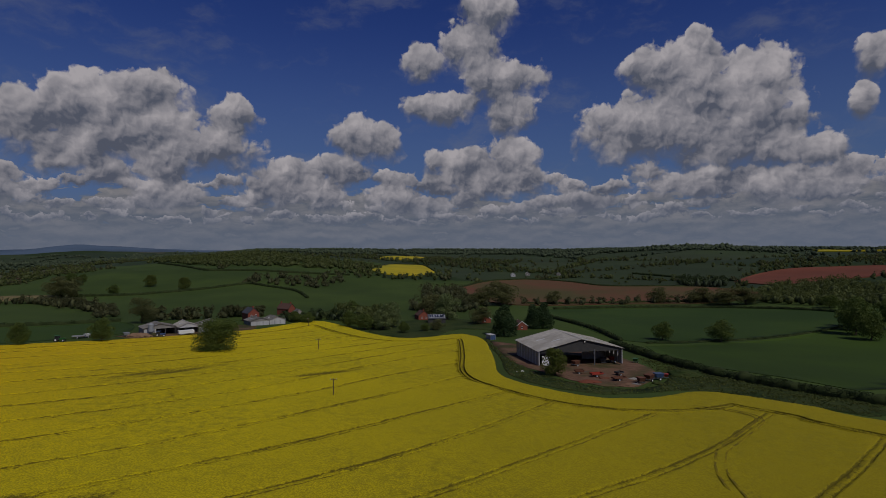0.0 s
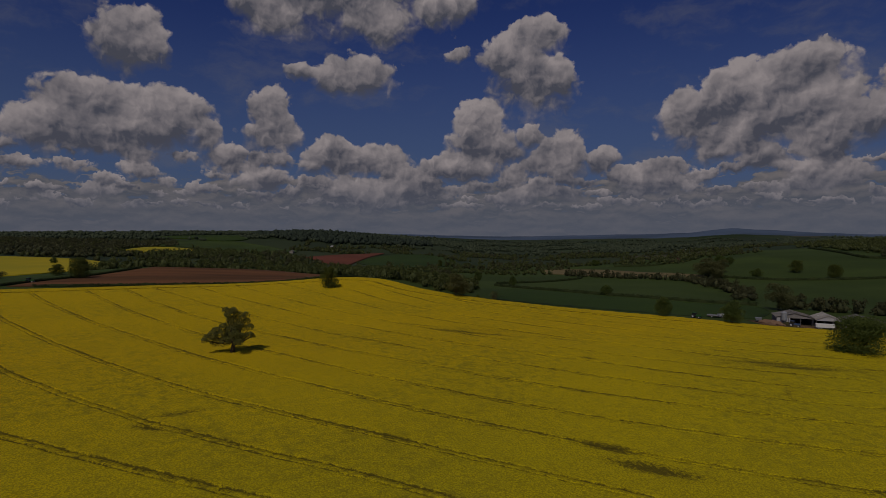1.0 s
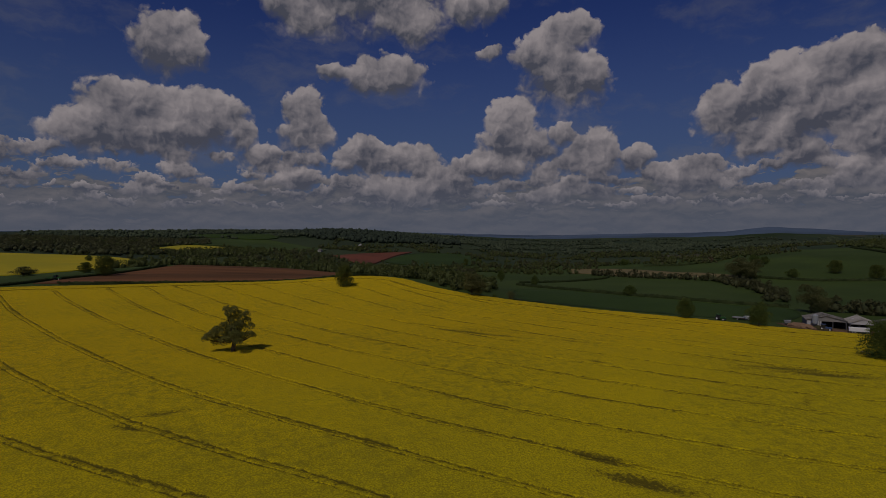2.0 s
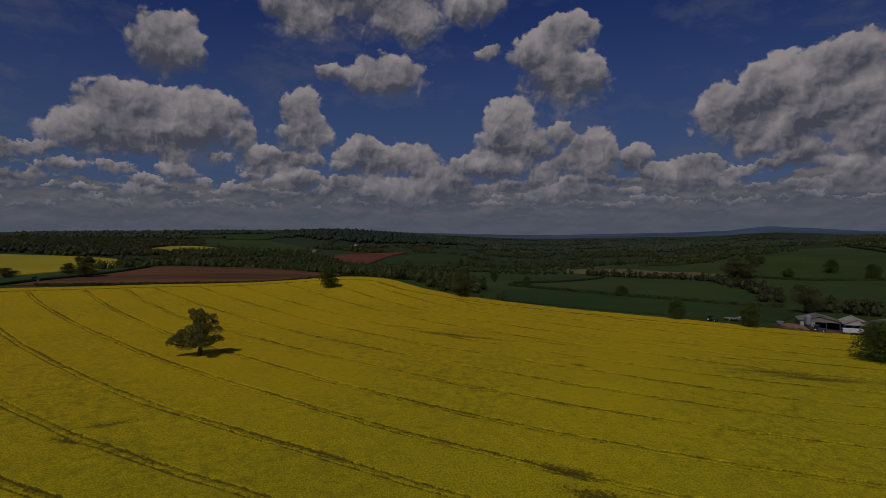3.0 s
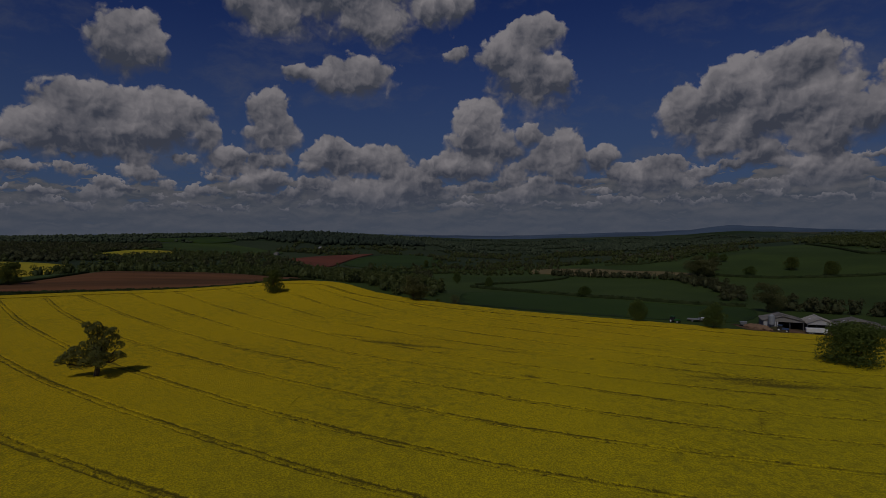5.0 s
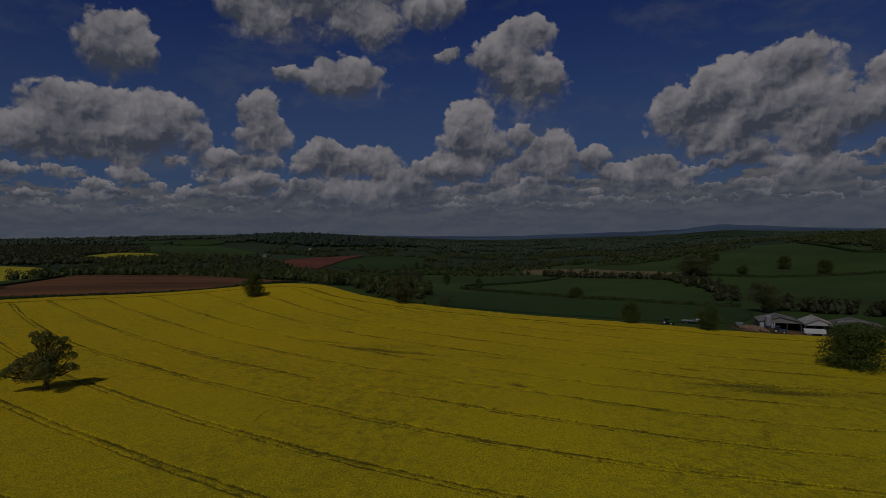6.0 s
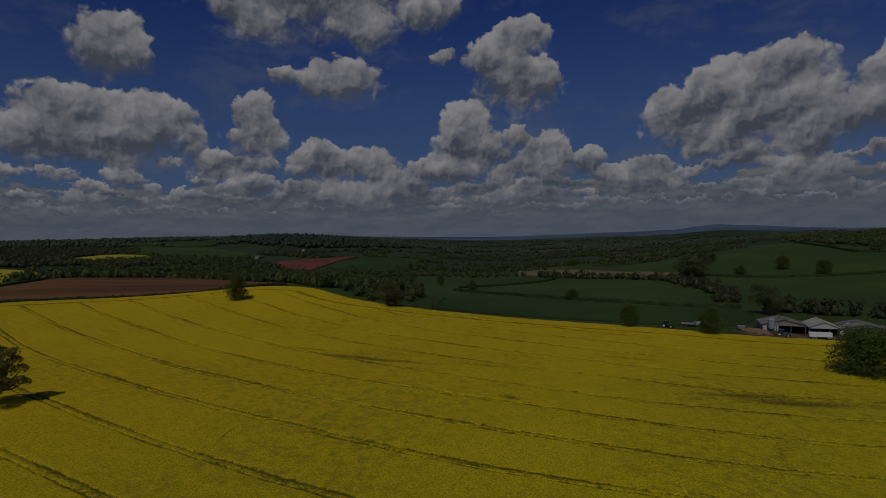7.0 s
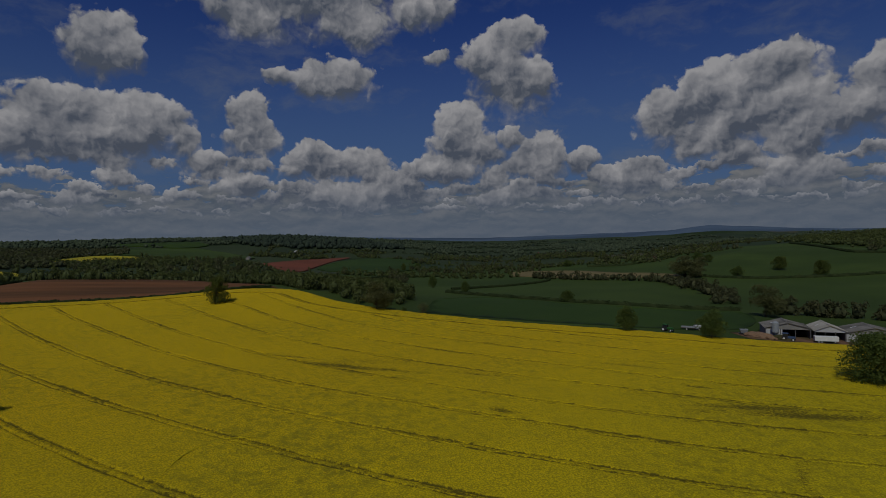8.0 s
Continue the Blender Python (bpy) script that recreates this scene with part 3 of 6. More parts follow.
KIND = np.random.RandomState(6).choice(6, len(SITES), p=[0.33, 0.2, 0.17, 0.012, 0.028, 0.26])


SITE_TREE = kdtree.KDTree(len(SITES))
for number, (sx, sy) in enumerate(SITES):
    SITE_TREE.insert((sx, sy, 0), number)
SITE_TREE.balance()


def two_nearest(x, y):
    """Index of the parcel a point lies in, and how far it is from the parcel's hedge."""
    best, edge = np.zeros(len(x), int), np.zeros(len(x))
    for i, (px, py) in enumerate(zip(x, y)):
        (_, n, d1), (_, _, d2) = SITE_TREE.find_n((px, py, 0), 2)
        best[i], edge[i] = n, (d2 - d1) / 2
    return best, edge


def build_ground():
    rings = [0.0, 12.0]
    while rings[-1] < 4800:
        rings.append(rings[-1] * 1.016 + 1.5)
    seg = 520
    ang = np.linspace(0, 2 * math.pi, seg, endpoint=False)
    verts, faces = [], []
    for r in rings:
        x, y = r * np.sin(ang), r * np.cos(ang)
        z = ground_z(x, y)
        if r > 3700:
            z = z - (r - 3700) * 0.06
        verts += list(zip(x, y, z))
    for i in range(len(rings) - 1):
        for j in range(seg):
            k = (j + 1) % seg
            faces.append((i * seg + j, i * seg + k, (i + 1) * seg + k, (i + 1) * seg + j))
    me = mesh_of("ground", verts, faces, [M["hazy_pasture"], M["hazy_meadow"], M["hazy_wheat"], M["soil_far"], M["pale"], M["woodfloor"], M["hazy_hills"], M["pasture"]], True)
    centre = np.zeros(len(me.polygons) * 3)
    me.polygons.foreach_get("center", centre)
    centre = centre.reshape(-1, 3)
    r = np.hypot(centre[:, 0], centre[:, 1])
    cell, _ = two_nearest(centre[:, 0], centre[:, 1])
    bearing = np.degrees(np.arctan2(-centre[:, 0], centre[:, 1]))
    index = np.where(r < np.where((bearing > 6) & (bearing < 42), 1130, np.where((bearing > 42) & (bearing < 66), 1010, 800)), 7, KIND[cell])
    # the outermost ring takes the haze-blue colour
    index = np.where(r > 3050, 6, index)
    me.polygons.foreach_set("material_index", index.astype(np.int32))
    return tagged(new("ground", me), "rolling green pasture and patchwork farmland", "ground", kind="structure")


def draped(name, points, material, label, lift=0.35, step=9.0, category="field"):
    """A field laid over the ground inside an outline drawn on the plan."""
    bm = bmesh.new()
    outline = resample(metres(points) + metres(points[:1]), 14.0)[:-1]
    bm.faces.new([bm.verts.new((x, y, 0)) for x, y in outline])
    xs, ys = [p[0] for p in outline], [p[1] for p in outline]
    size = max(max(xs) - min(xs), max(ys) - min(ys))
    step = max(step, size / 55)
    for axis, lo, hi in ((0, min(xs), max(xs)), (1, min(ys), max(ys))):
        v = lo + step
        while v < hi:
            co, no = [0, 0, 0], [0, 0, 0]
            co[axis], no[axis] = v, 1
            bmesh.ops.bisect_plane(bm, geom=bm.verts[:] + bm.edges[:] + bm.faces[:], plane_co=co, plane_no=no)
            v += step
    for v in bm.verts:
        v.co.z = gz(v.co.x, v.co.y) + lift
    # the sheet's rim runs down into the ground
    rim_ = bmesh.ops.extrude_edge_only(bm, edges=[e for e in bm.edges if e.is_boundary])
    for v in rim_["geom"]:
        if isinstance(v, bmesh.types.BMVert):
            v.co.z -= lift + 0.5
    bm.normal_update()
    for f in bm.faces:
        f.smooth = abs(f.normal.z) > 0.3
        if f.normal.z < -0.3:
            f.normal_flip()
    ob = part(name, bm, material, None, label)
    return tagged(ob, label, category, kind="structure")


build_ground()

# ---- the rapeseed field ----
FIELD = metres([(-330, -330), (-400, -200), (-443, -74), (-466, 35), (-464, 110), (-455, 150), (-444, 182), (-424, 204), (-400, 211), (-381, 218),
                (-353, 242), (-297, 288), (-231, 348), (-208, 364), (-179, 396), (-145, 440), (-124, 498), (-108, 505), (-91, 485), (-60, 438), (-34, 410), (-14, 416),
                (2, 434), (15, 442), (26, 428), (30, 400), (29, 329), (28, 272), (44, 243), (63, 228), (84, 230), (111, 244), (131, 235), (147, 219), (158, 200), (240, 110), (300, -100), (160, -330)])


# how far each wheeling (-4 to 6) strays from the even pattern, at nine places along it
BENDS = (-700, -400, -250, -150, -80, -20, 40, 110, 180)
STRAY = ((0.2, 0.2, 0.2, 0.5, 0.8, 0.45, -0.05, -0.2, -0.2),
         (0.24, 0.24, 0.24, 0.64, 0.98, 0.57, 0.0, 0.07, 0.07),
         (0.26, 0.26, 0.26, 0.32, 0.45, -0.02, 0.08, 0.02, 0.02),
         (0.02, 0.02, 0.07, 0.08, 0.11, -0.31, -0.16, 0.34, 0.34),
         (0.21, 0.21, 0.19, 0.18, 0.0, -0.16, 0.05, 0.14, 0.14),
         (-0.05, -0.05, 0.1, 0.1, -0.1, 0.0, 0.54, 1.2, 1.4),
         (-0.13, -0.13, -0.1, 0.1, 0.0, 0.15, 0.85, 1.42, 1.6),
         (-0.5, -0.5, -0.11, -0.04, 0.06, 0.01, 1.16, 2.0, 2.2),
         (-0.4, -0.4, -0.08, -0.13, 0.06, 0.0, 1.0, 2.0, 2.2),
         (-0.23, -0.23, -0.16, -0.17, -0.09, 0.01, 0.9, 2.0, 2.2),
         (0.09, 0.09, 0.0, -0.12, 0.06, 0.06, 0.9, 2.0, 2.2))


def tram_line(u, n):
    """Point of the n-th wheeling's middle at plan coordinate u."""
    k = n + np.interp(u, BENDS, STRAY[min(max(n + 4, 0), 10)])
    g = 0.25 * u + 63.75 * np.log(1 + np.exp((u + 150) / 75))
    west = np.where(k < 0.5, np.minimum(-u, 240), -u)
    c = 45 + 22 * k + 8 * np.minimum(k + 1, 0) + west * (0.075 + 0.015 * k) + 0.07 * np.maximum(u + 60, 0) * np.clip((k + 1.7) / 0.4, 0, 1)
    return np.stack([(u - 0.545 * c) * UNIT, (g + 0.838 * c) * UNIT], -1)


def patchy(x, y):
    """Where the crop is thin or beaten down, 0 to 1."""
    t = np.zeros(np.shape(x))
    for cx, cy, sx, sy, turn, strong in THIN:
        c, s = math.cos(radians(turn)), math.sin(radians(turn))
        dx, dy = np.asarray(x) / UNIT - cx, np.asarray(y) / UNIT - cy
        a, b = dx * c + dy * s, -dx * s + dy * c
        t = np.maximum(t, strong * np.exp(-((a / sx) ** 2 + (b / sy) ** 2)))
    return t


THIN = ((-123, 260, 24, 4, 55, 0.9), (-140, 236, 12, 4, 60, 0.5), (-56, 264, 21, 3.5, 39, 1.0), (-92, 116, 9, 3.2, 35, 1.0), (-79, 116, 12, 3.5, 38, 1.0), (-238, 175, 26, 9, 60, 0.45), (-168, 183, 5, 2, 30, 0.9),
        (-158, 258, 7, 2, 40, 0.8), (-160, 236, 18, 6, 50, 0.4), (-156, 26, 9, 2, 97, 0.8), (-147, 19, 6, 2, 45, 0.9), (-112, 275, 14, 5, 50, 0.5), (-97, 178, 8, 1.6, 20, 0.6), (-205, 205, 20, 5, 45, 0.35), (70, 135, 3, 12, 15, 0.45),
        (-237, 162, 24, 3, 42, 0.9), (-225, 174, 14, 2.2, 42, 0.85), (-136, 252, 22, 3.5, 55, 0.85), (-128, 258, 14, 6, 55, 0.7), (-103, 213, 18, 2.0, -62, 0.58), (-205, 200, 15, 2, 45, 0.7), (-190, 262, 20, 3, 40, 0.6), (-260, 150, 16, 2, 42, 0.7))


def build_crop():
    us = np.arange(-760, 330, 1.5)
    smooth_us = np.ones(41) / 41
    rng = np.random.RandomState(3)
    lines = {}
    for n in range(-16, 23):
        p = tram_line(us, n)
        for a in (0, 1):
            p[:, a] = np.convolve(np.r_[[p[0, a]] * 20, p[:, a], [p[-1, a]] * 20], smooth_us, "valid")
        lines[n] = p
    beside = (0.0, 0.55, 0.7, 1.05, 1.2, 1.5, 2.6)
    verts, thin, cols = [], [], 0
    for n in range(-16, 22):
        a, b = lines[n], lines[n + 1]
        gap = np.linalg.norm(b - a, axis=1)
        across = (b - a) / gap[:, None]
        wob = 0.16 * np.sin(us / 13 + n * 2.1) + 0.08 * np.sin(us / 4.7 + n)
        wob_next = 0.16 * np.sin(us / 13 + (n + 1) * 2.1) + 0.08 * np.sin(us / 4.7 + n + 1)
        # some stretches of a wheeling are worn open, others almost grown over
        worn = 0.62 + 0.3 * np.sin(us / 37 + n * 1.7) * np.sin(us / 11 + n) + 0.12 * rng.normal(size=us.shape)
        places = [(o + wob, o) for o in beside]
        places += [(2.6 + (gap - 5.2) * f, 9.0) for f in (0.11, 0.22, 0.33, 0.44, 0.55, 0.66, 0.77, 0.88)]
        places += [(gap - o + wob_next, o) for o in beside[:0:-1]]
        for d, o in places:
            d = d + (rng.normal(0, 0.07, us.shape) if 0.3 < o < 1.7 else 0.0)
            x, y = (a + across * d[:, None]).T
            t = patchy(x, y)
            rough = rng.normal(0, 0.05, us.shape) + 0.08 * np.sin(x * 0.31 + 0.7 * np.sin(y * 0.17)) * np.sin(y * 0.27)
            rut = 0.6 < o < 1.1
            top = (0.5 + 0.16 * rng.rand(len(us)) if rut else 0.9 + rough - (0.1 if o < 0.6 else 0.0)) - t * 0.35
            verts.append(np.stack([x, y, ground_z(x, y) + top], 1))
            edge = (worn + 0.4) if rut else (worn * (0.75 if o < 0.6 else 0.6) * (0.7 + 0.6 * rng.rand(len(us))) if o < 1.5 else np.zeros(len(us)))
            thin.append(np.maximum(t * 1.2, edge))
            cols += 1
    nu = len(us)
    allv, allt = np.concatenate(verts), np.concatenate(thin)
    core = inside(allv[:, 0], allv[:, 1], CORE[::2]).reshape(cols, nu)
    ok = core[:-1, :-1] & core[1:, :-1] & core[:-1, 1:] & core[1:, 1:]
    n, j = np.nonzero(ok)
    first = n * nu + j
    faces = np.stack([first, first + 1, first + nu + 1, first + nu], 1)
    used = np.unique(faces)
    remap = np.zeros(len(allv), int)
    remap[used] = np.arange(len(used))
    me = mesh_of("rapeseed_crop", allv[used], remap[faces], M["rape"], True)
    if me.polygons[0].normal.z < 0:
        me.flip_normals()
    at = me.attributes.new("thin", "FLOAT", "POINT")
    at.data.foreach_set("value", allt[used].astype(np.float32))
    return tagged(new("rapeseed_crop", me), "flowering yellow rapeseed crop scored with paired wheel tracks", "crop", kind="stuff")


def offset_line(points, d):
    """The same closed line, moved inwards by d (one distance, or one for each point)."""
    n = len(points)
    d = np.broadcast_to(d, n)
    out = []
    for i in range(n):
        a, b = Vector(points[(i - 7) % n]), Vector(points[(i + 7) % n])
        t = (b - a).normalized()
        p = Vector(points[i]) + Vector((t.y, -t.x)) * float(d[i])
        out.append((p.x, p.y))
    return out


def build_headland():
    """The crop's outer band, with its own wheel track and a standing edge."""
    edge = resample(FIELD + FIELD[:1], 2.2)[:-1]
    area = sum(a[0] * b[1] - b[0] * a[1] for a, b in zip(edge, edge[1:] + edge[:1]))
    if area > 0:
        edge.reverse()
    rng = np.random.RandomState(8)
    rows = [(-0.5, -0.1, 0.3), (0.1, 0.4, 0.15), (1.0, 0.75, 0.0), (2.5, 0.9, 0.0), (5.0, 0.9, 0.0), (9.0, 0.9, 0.0), (12.5, 0.9, 0.0), (14.6, 0.9, 0.0), (15.0, 0.9, 0.6), (15.16, 0.3, 1.5), (15.72, 0.3, 1.5), (15.88, 0.8, 0.7),
            (16.5, 0.7, 0.55), (16.96, 0.8, 0.7), (17.12, 0.3, 1.5), (17.68, 0.3, 1.5), (17.84, 0.9, 0.6), (18.05, 0.9, 0.0), (18.5, 0.35, 0.6), (20.0, 0.2, 0.6)]
    # the track keeps closer to the edge beside the barn's bank, and swings wide further east
    nearer = np.interp([p[0] / UNIT for p in edge], (-40, 20, 60, 105), (1.0, 0.8, 0.9, 1.15))
    jag = np.cumsum(rng.normal(0, 0.16, len(edge)))
    jag = 0.5 * (jag - np.convolve(np.r_[jag[-20:], jag, jag[:20]], np.ones(41) / 41, "valid"))
    verts, faces, thin = [], [], []
    n = len(edge)
    for d, h, t in rows:
        line = np.array(offset_line(edge, d * nearer))
        if d < 3:
            line = line + np.stack([jag, -jag], 1)
        z = ground_z(line[:, 0], line[:, 1]) + h + (rng.normal(0, 0.06, n) if h > 0.3 else 0)
        verts += list(zip(line[:, 0], line[:, 1], z))
        thin += [t] * n
    for r in range(len(rows) - 1):
        for j in range(n):
            k = (j + 1) % n
            faces.append((r * n + j, r * n + k, (r + 1) * n + k, (r + 1) * n + j))
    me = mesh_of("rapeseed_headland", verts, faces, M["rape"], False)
    if sum(p.normal.z for p in me.polygons) < 0:
        me.flip_normals()
    at = me.attributes.new("thin", "FLOAT", "POINT")
    at.data.foreach_set("value", np.array(thin, np.float32))
    tagged(new("rapeseed_headland", me), "outer band of yellow rapeseed with a wheel track along the field's edge", "crop", kind="stuff")
    return offset_line(edge, 18.0 * nearer)


CORE = build_headland()
build_crop()


def wheel_track(points, gauge, wide, label, crop="trampled"):
    """Flattened, thinned crop where wheels turned."""
    line = np.array(resample(metres(points), 1.0))
    t = np.gradient(line, axis=0)
    t /= np.linalg.norm(t, axis=1)[:, None]
    side = np.stack([-t[:, 1], t[:, 0]], 1)
    rng = np.random.RandomState(len(line))
    verts, faces, n = [], [], len(line)
    for o in ((-gauge / 2, gauge / 2) if gauge else (0.0,)):
        at = len(verts)
        wob = rng.normal(0, 0.07, (2, n))
        for s, e in ((-1, 0), (1, 1)):
            p = line + side * (o + s * wide / 2 + wob[e])[:, None]
            verts += list(zip(p[:, 0], p[:, 1], ground_z(p[:, 0], p[:, 1]) + 0.98))
        faces += [(at + j, at + j + 1, at + n + j + 1, at + n + j) for j in range(n - 1)]
    me = mesh_of("wheel_track", verts, faces, M[crop])
    if me.polygons[0].normal.z < 0:
        me.flip_normals()
    tagged(new("wheel_track", me), label, "wheel track", kind="structure")


wheel_track([(92, 214), (104, 211), (111, 203), (109, 194), (96, 179), (79, 160)], 1.9, 0.5, "curved wheel track where a machine turned in the crop")
wheel_track([(79, 160), (72, 146), (68, 132), (66, 118)], 1.9, 0.4, "faint wheel track leaving the turning place")
wheel_track([(-167, 97), (-175, 102), (-180, 110), (-178, 118)], 0, 0.22, "faint curved wheel mark in the crop", "bent_crop")
wheel_track([(-98, 172), (-104, 178), (-100, 184), (-90, 183)], 0, 0.3, "small looped wheel mark in the crop", "bent_crop")

# ---- other fields ----
draped("ploughed_field", [(-476, -56), (-474, 0), (-474, 40), (-472, 110), (-464, 150), (-480, 200), (-540, 225), (-640, 235), (-720, 215), (-760, 150), (-720, 80), (-640, 36), (-580, -4), (-530, -40)], M["soil_brown"], "ploughed red-brown field beyond the rapeseed", 0.3)
draped("yellow_field", [(-700, -130), (-690, -60), (-760, -35), (-974, -14), (-1110, -19), (-1180, -81), (-1181, -148), (-1130, -260), (-760, -200)], M["rape_far"], "distant yellow rapeseed field with straight rows", 0.7)
draped("yellow_field", [(-1478, 2), (-1430, 44), (-1500, 96), (-1550, 175), (-1699, 115), (-1660, 51)], M["rape_far"], "narrow strip of yellow rapeseed between woods", 1.2)
draped("red_field", [(-1344, 395), (-1256, 397), (-1157, 394), (-1101, 411), (-1217, 483), (-1553, 697), (-1452, 563)], M["soil_red"], "bare red earth field on a slope", 1.2)
draped("green_field", [(-1725, 86), (-2010, 125), (-2100, 213), (-1982, 284), (-1931, 366), (-1645, 424), (-1475, 410), (-1460, 302), (-1510, 245), (-1600, 208), (-1720, 150)], M["pasture"], "sloping green pasture above the woods", 1.5)
draped("green_field", [(-2230, 90), (-2480, 190), (-2480, 390), (-2073, 400), (-2000, 300), (-2181, 225)], M["meadow"], "green field below the skyline", 2.5)
draped("green_field", [(-1475, 690), (-1512, 800), (-1440, 840), (-1105, 657), (-1034, 545), (-1020, 480), (-1130, 465), (-1230, 500)], M["wheat"], "green field beside the bare red one", 1.2)
draped("stubble_strip", [(-796, 682), (-642, 659), (-583, 709), (-520, 735), (-547, 772), (-784, 793), (-908, 778)], M["tan_grass"], "strip of dry tan grass behind a hedge", 0.7)
draped("yellow_field", [(-159, 1226), (-118, 1126), (-50, 1130), (-17, 1212), (-52, 1480), (-127, 1480)], M["rape_far"], "yellow rapeseed field on a far slope", 1.5)
draped("yellow_field", [(-198, 1757), (-63, 1800), (-75, 1990), (-190, 2000)], M["rape_far"], "far yellow rapeseed field", 3)
draped("yellow_field", [(1330, 2000), (1560, 1900), (1700, 2150), (1500, 2250)], M["rape_far"], "far yellow field below the skyline", 3)
draped("green_field", [(118, 680), (304, 727), (387, 679), (433, 600), (380, 530), (260, 459), (150, 421), (125, 532)], M["wheat"], "even green field of young corn", 0.2)
draped("green_field", [(145, 403), (253, 443), (369, 511), (400, 470), (354, 400), (206, 262), (176, 285), (139, 333)], M["meadow"], "bright green meadow beside the hedge", 0.2)
draped("brown_field", [(24, 931), (80, 1050), (172, 1150), (245, 1120), (303, 1018), (449, 1010), (481, 861), (436, 800), (240, 762), (112, 724), (57, 760)], M["soil_tan"], "red-brown field thinly greened over", 0.8)
draped("red_field", [(541, 1044), (667, 1172), (817, 1221), (960, 1190), (800, 1015), (651, 930), (562, 939)], M["soil_red"], "bare red earth field on a hill", 1.2)
draped("green_field", [(-345, 258), (-430, 324), (-441, 380), (-367, 397), (-301, 444), (-275, 479), (-232, 420), (-240, 365)], M["wheat"], "dark green field of young corn below the crop", 0.2)
draped("yard", [(34, 410), (36, 340), (42, 300), (52, 284), (62, 262), (78, 250), (96, 262), (106, 282), (113, 298), (108, 338), (104, 372), (60, 390)], M["yard"], "bare earth farmyard round the barn", 0.16, 5.0, "yard")
draped("yard", [(-224, 383), (-205, 374), (-178, 402), (-150, 440), (-160, 470), (-190, 452), (-215, 410)], M["yard"], "muddy farmyard in front of the sheds", 0.16, 5.0, "yard")
BANK = [(28, 425), (33, 335), (32, 276), (48, 247), (68, 236), (92, 243), (118, 250), (161, 208), (178, 226), (144, 276), (130, 320), (105, 265), (80, 246), (58, 262), (44, 292), (36, 350), (34, 420)]
draped("rough_grass", BANK, M["rough_grass"], "rough grass bank between crop and yard", 0.1, 5.0, "grass")
draped("rough_grass", [(-60, 447), (-32, 415), (-10, 421), (4, 462), (20, 482), (60, 470), (60, 520), (10, 560), (-50, 520)], M["rough_grass"], "mown garden grass under trees", 0.1, 6.0, "grass")


def leaf_cloud(lobes, count, size, rng, flat=0.85, loose=0.38):
    """Many small leaf sprays on and in a set of lobes."""
    lobes = np.array(lobes, float)
    vol = lobes[:, 3] ** 2
    pick = rng.choice(len(lobes), count, p=vol / vol.sum())
    d = rng.normal(size=(count, 3))
    d /= np.linalg.norm(d, axis=1)[:, None]
    d[:, 2] = np.where((d[:, 2] < -0.35) & (rng.rand(count) < 0.6), -d[:, 2], d[:, 2])
    rad = lobes[pick, 3] * (0.62 + 0.42 * rng.rand(count) ** 0.6)
    c = lobes[pick, :3] + d * rad[:, None] * np.array([1, 1, flat])
    nrm = d + rng.normal(0, loose, (count, 3))
    nrm /= np.linalg.norm(nrm, axis=1)[:, None]
    u = np.cross(nrm, rng.normal(size=(count, 3)))
    u /= np.linalg.norm(u, axis=1)[:, None]
    v = np.cross(nrm, u)
    s = size * (0.6 + 0.8 * rng.rand(count))[:, None]
    k = rng.uniform(0.55, 1.1, (4, count, 1))
    lift = nrm * s * 0.35
    verts = np.stack([c - u * s * k[0], c - v * s * k[1] * 0.8 + lift, c + u * s * k[2], c + v * s * k[3] * 0.8 + lift], 1).reshape(-1, 3)
    faces = np.arange(count * 4).reshape(-1, 4)
    return verts, faces


def weeds(points, tufts, seed, label):
    """Low tufts of rough herbage scattered over an outline."""
    rng = np.random.RandomState(seed)
    poly = np.array(metres(points))
    x, y = rng.uniform(poly[:, 0].min(), poly[:, 0].max(), tufts), rng.uniform(poly[:, 1].min(), poly[:, 1].max(), tufts)
    ok = inside(x, y, [tuple(p) for p in poly])
    x, y = x[ok], y[ok]
    lobes = np.column_stack([x, y, ground_z(x, y) + 0.12, rng.uniform(0.35, 0.95, len(x))])
    v, f = leaf_cloud(lobes, len(lobes) * 6, 0.3, rng, 0.5)
    tagged(new("weeds", mesh_of("weeds", v, f, M["spray_green"])), label, "weeds", kind="stuff")


weeds(BANK, 9000, 71, "tufts of rough grass and weeds on the bank below the yard")
weeds([(112, 300), (118, 270), (135, 262), (150, 240), (176, 222), (183, 230), (158, 258), (140, 290), (128, 330), (116, 345)], 2600, 72, "coarse weeds along the foot of the hedge")

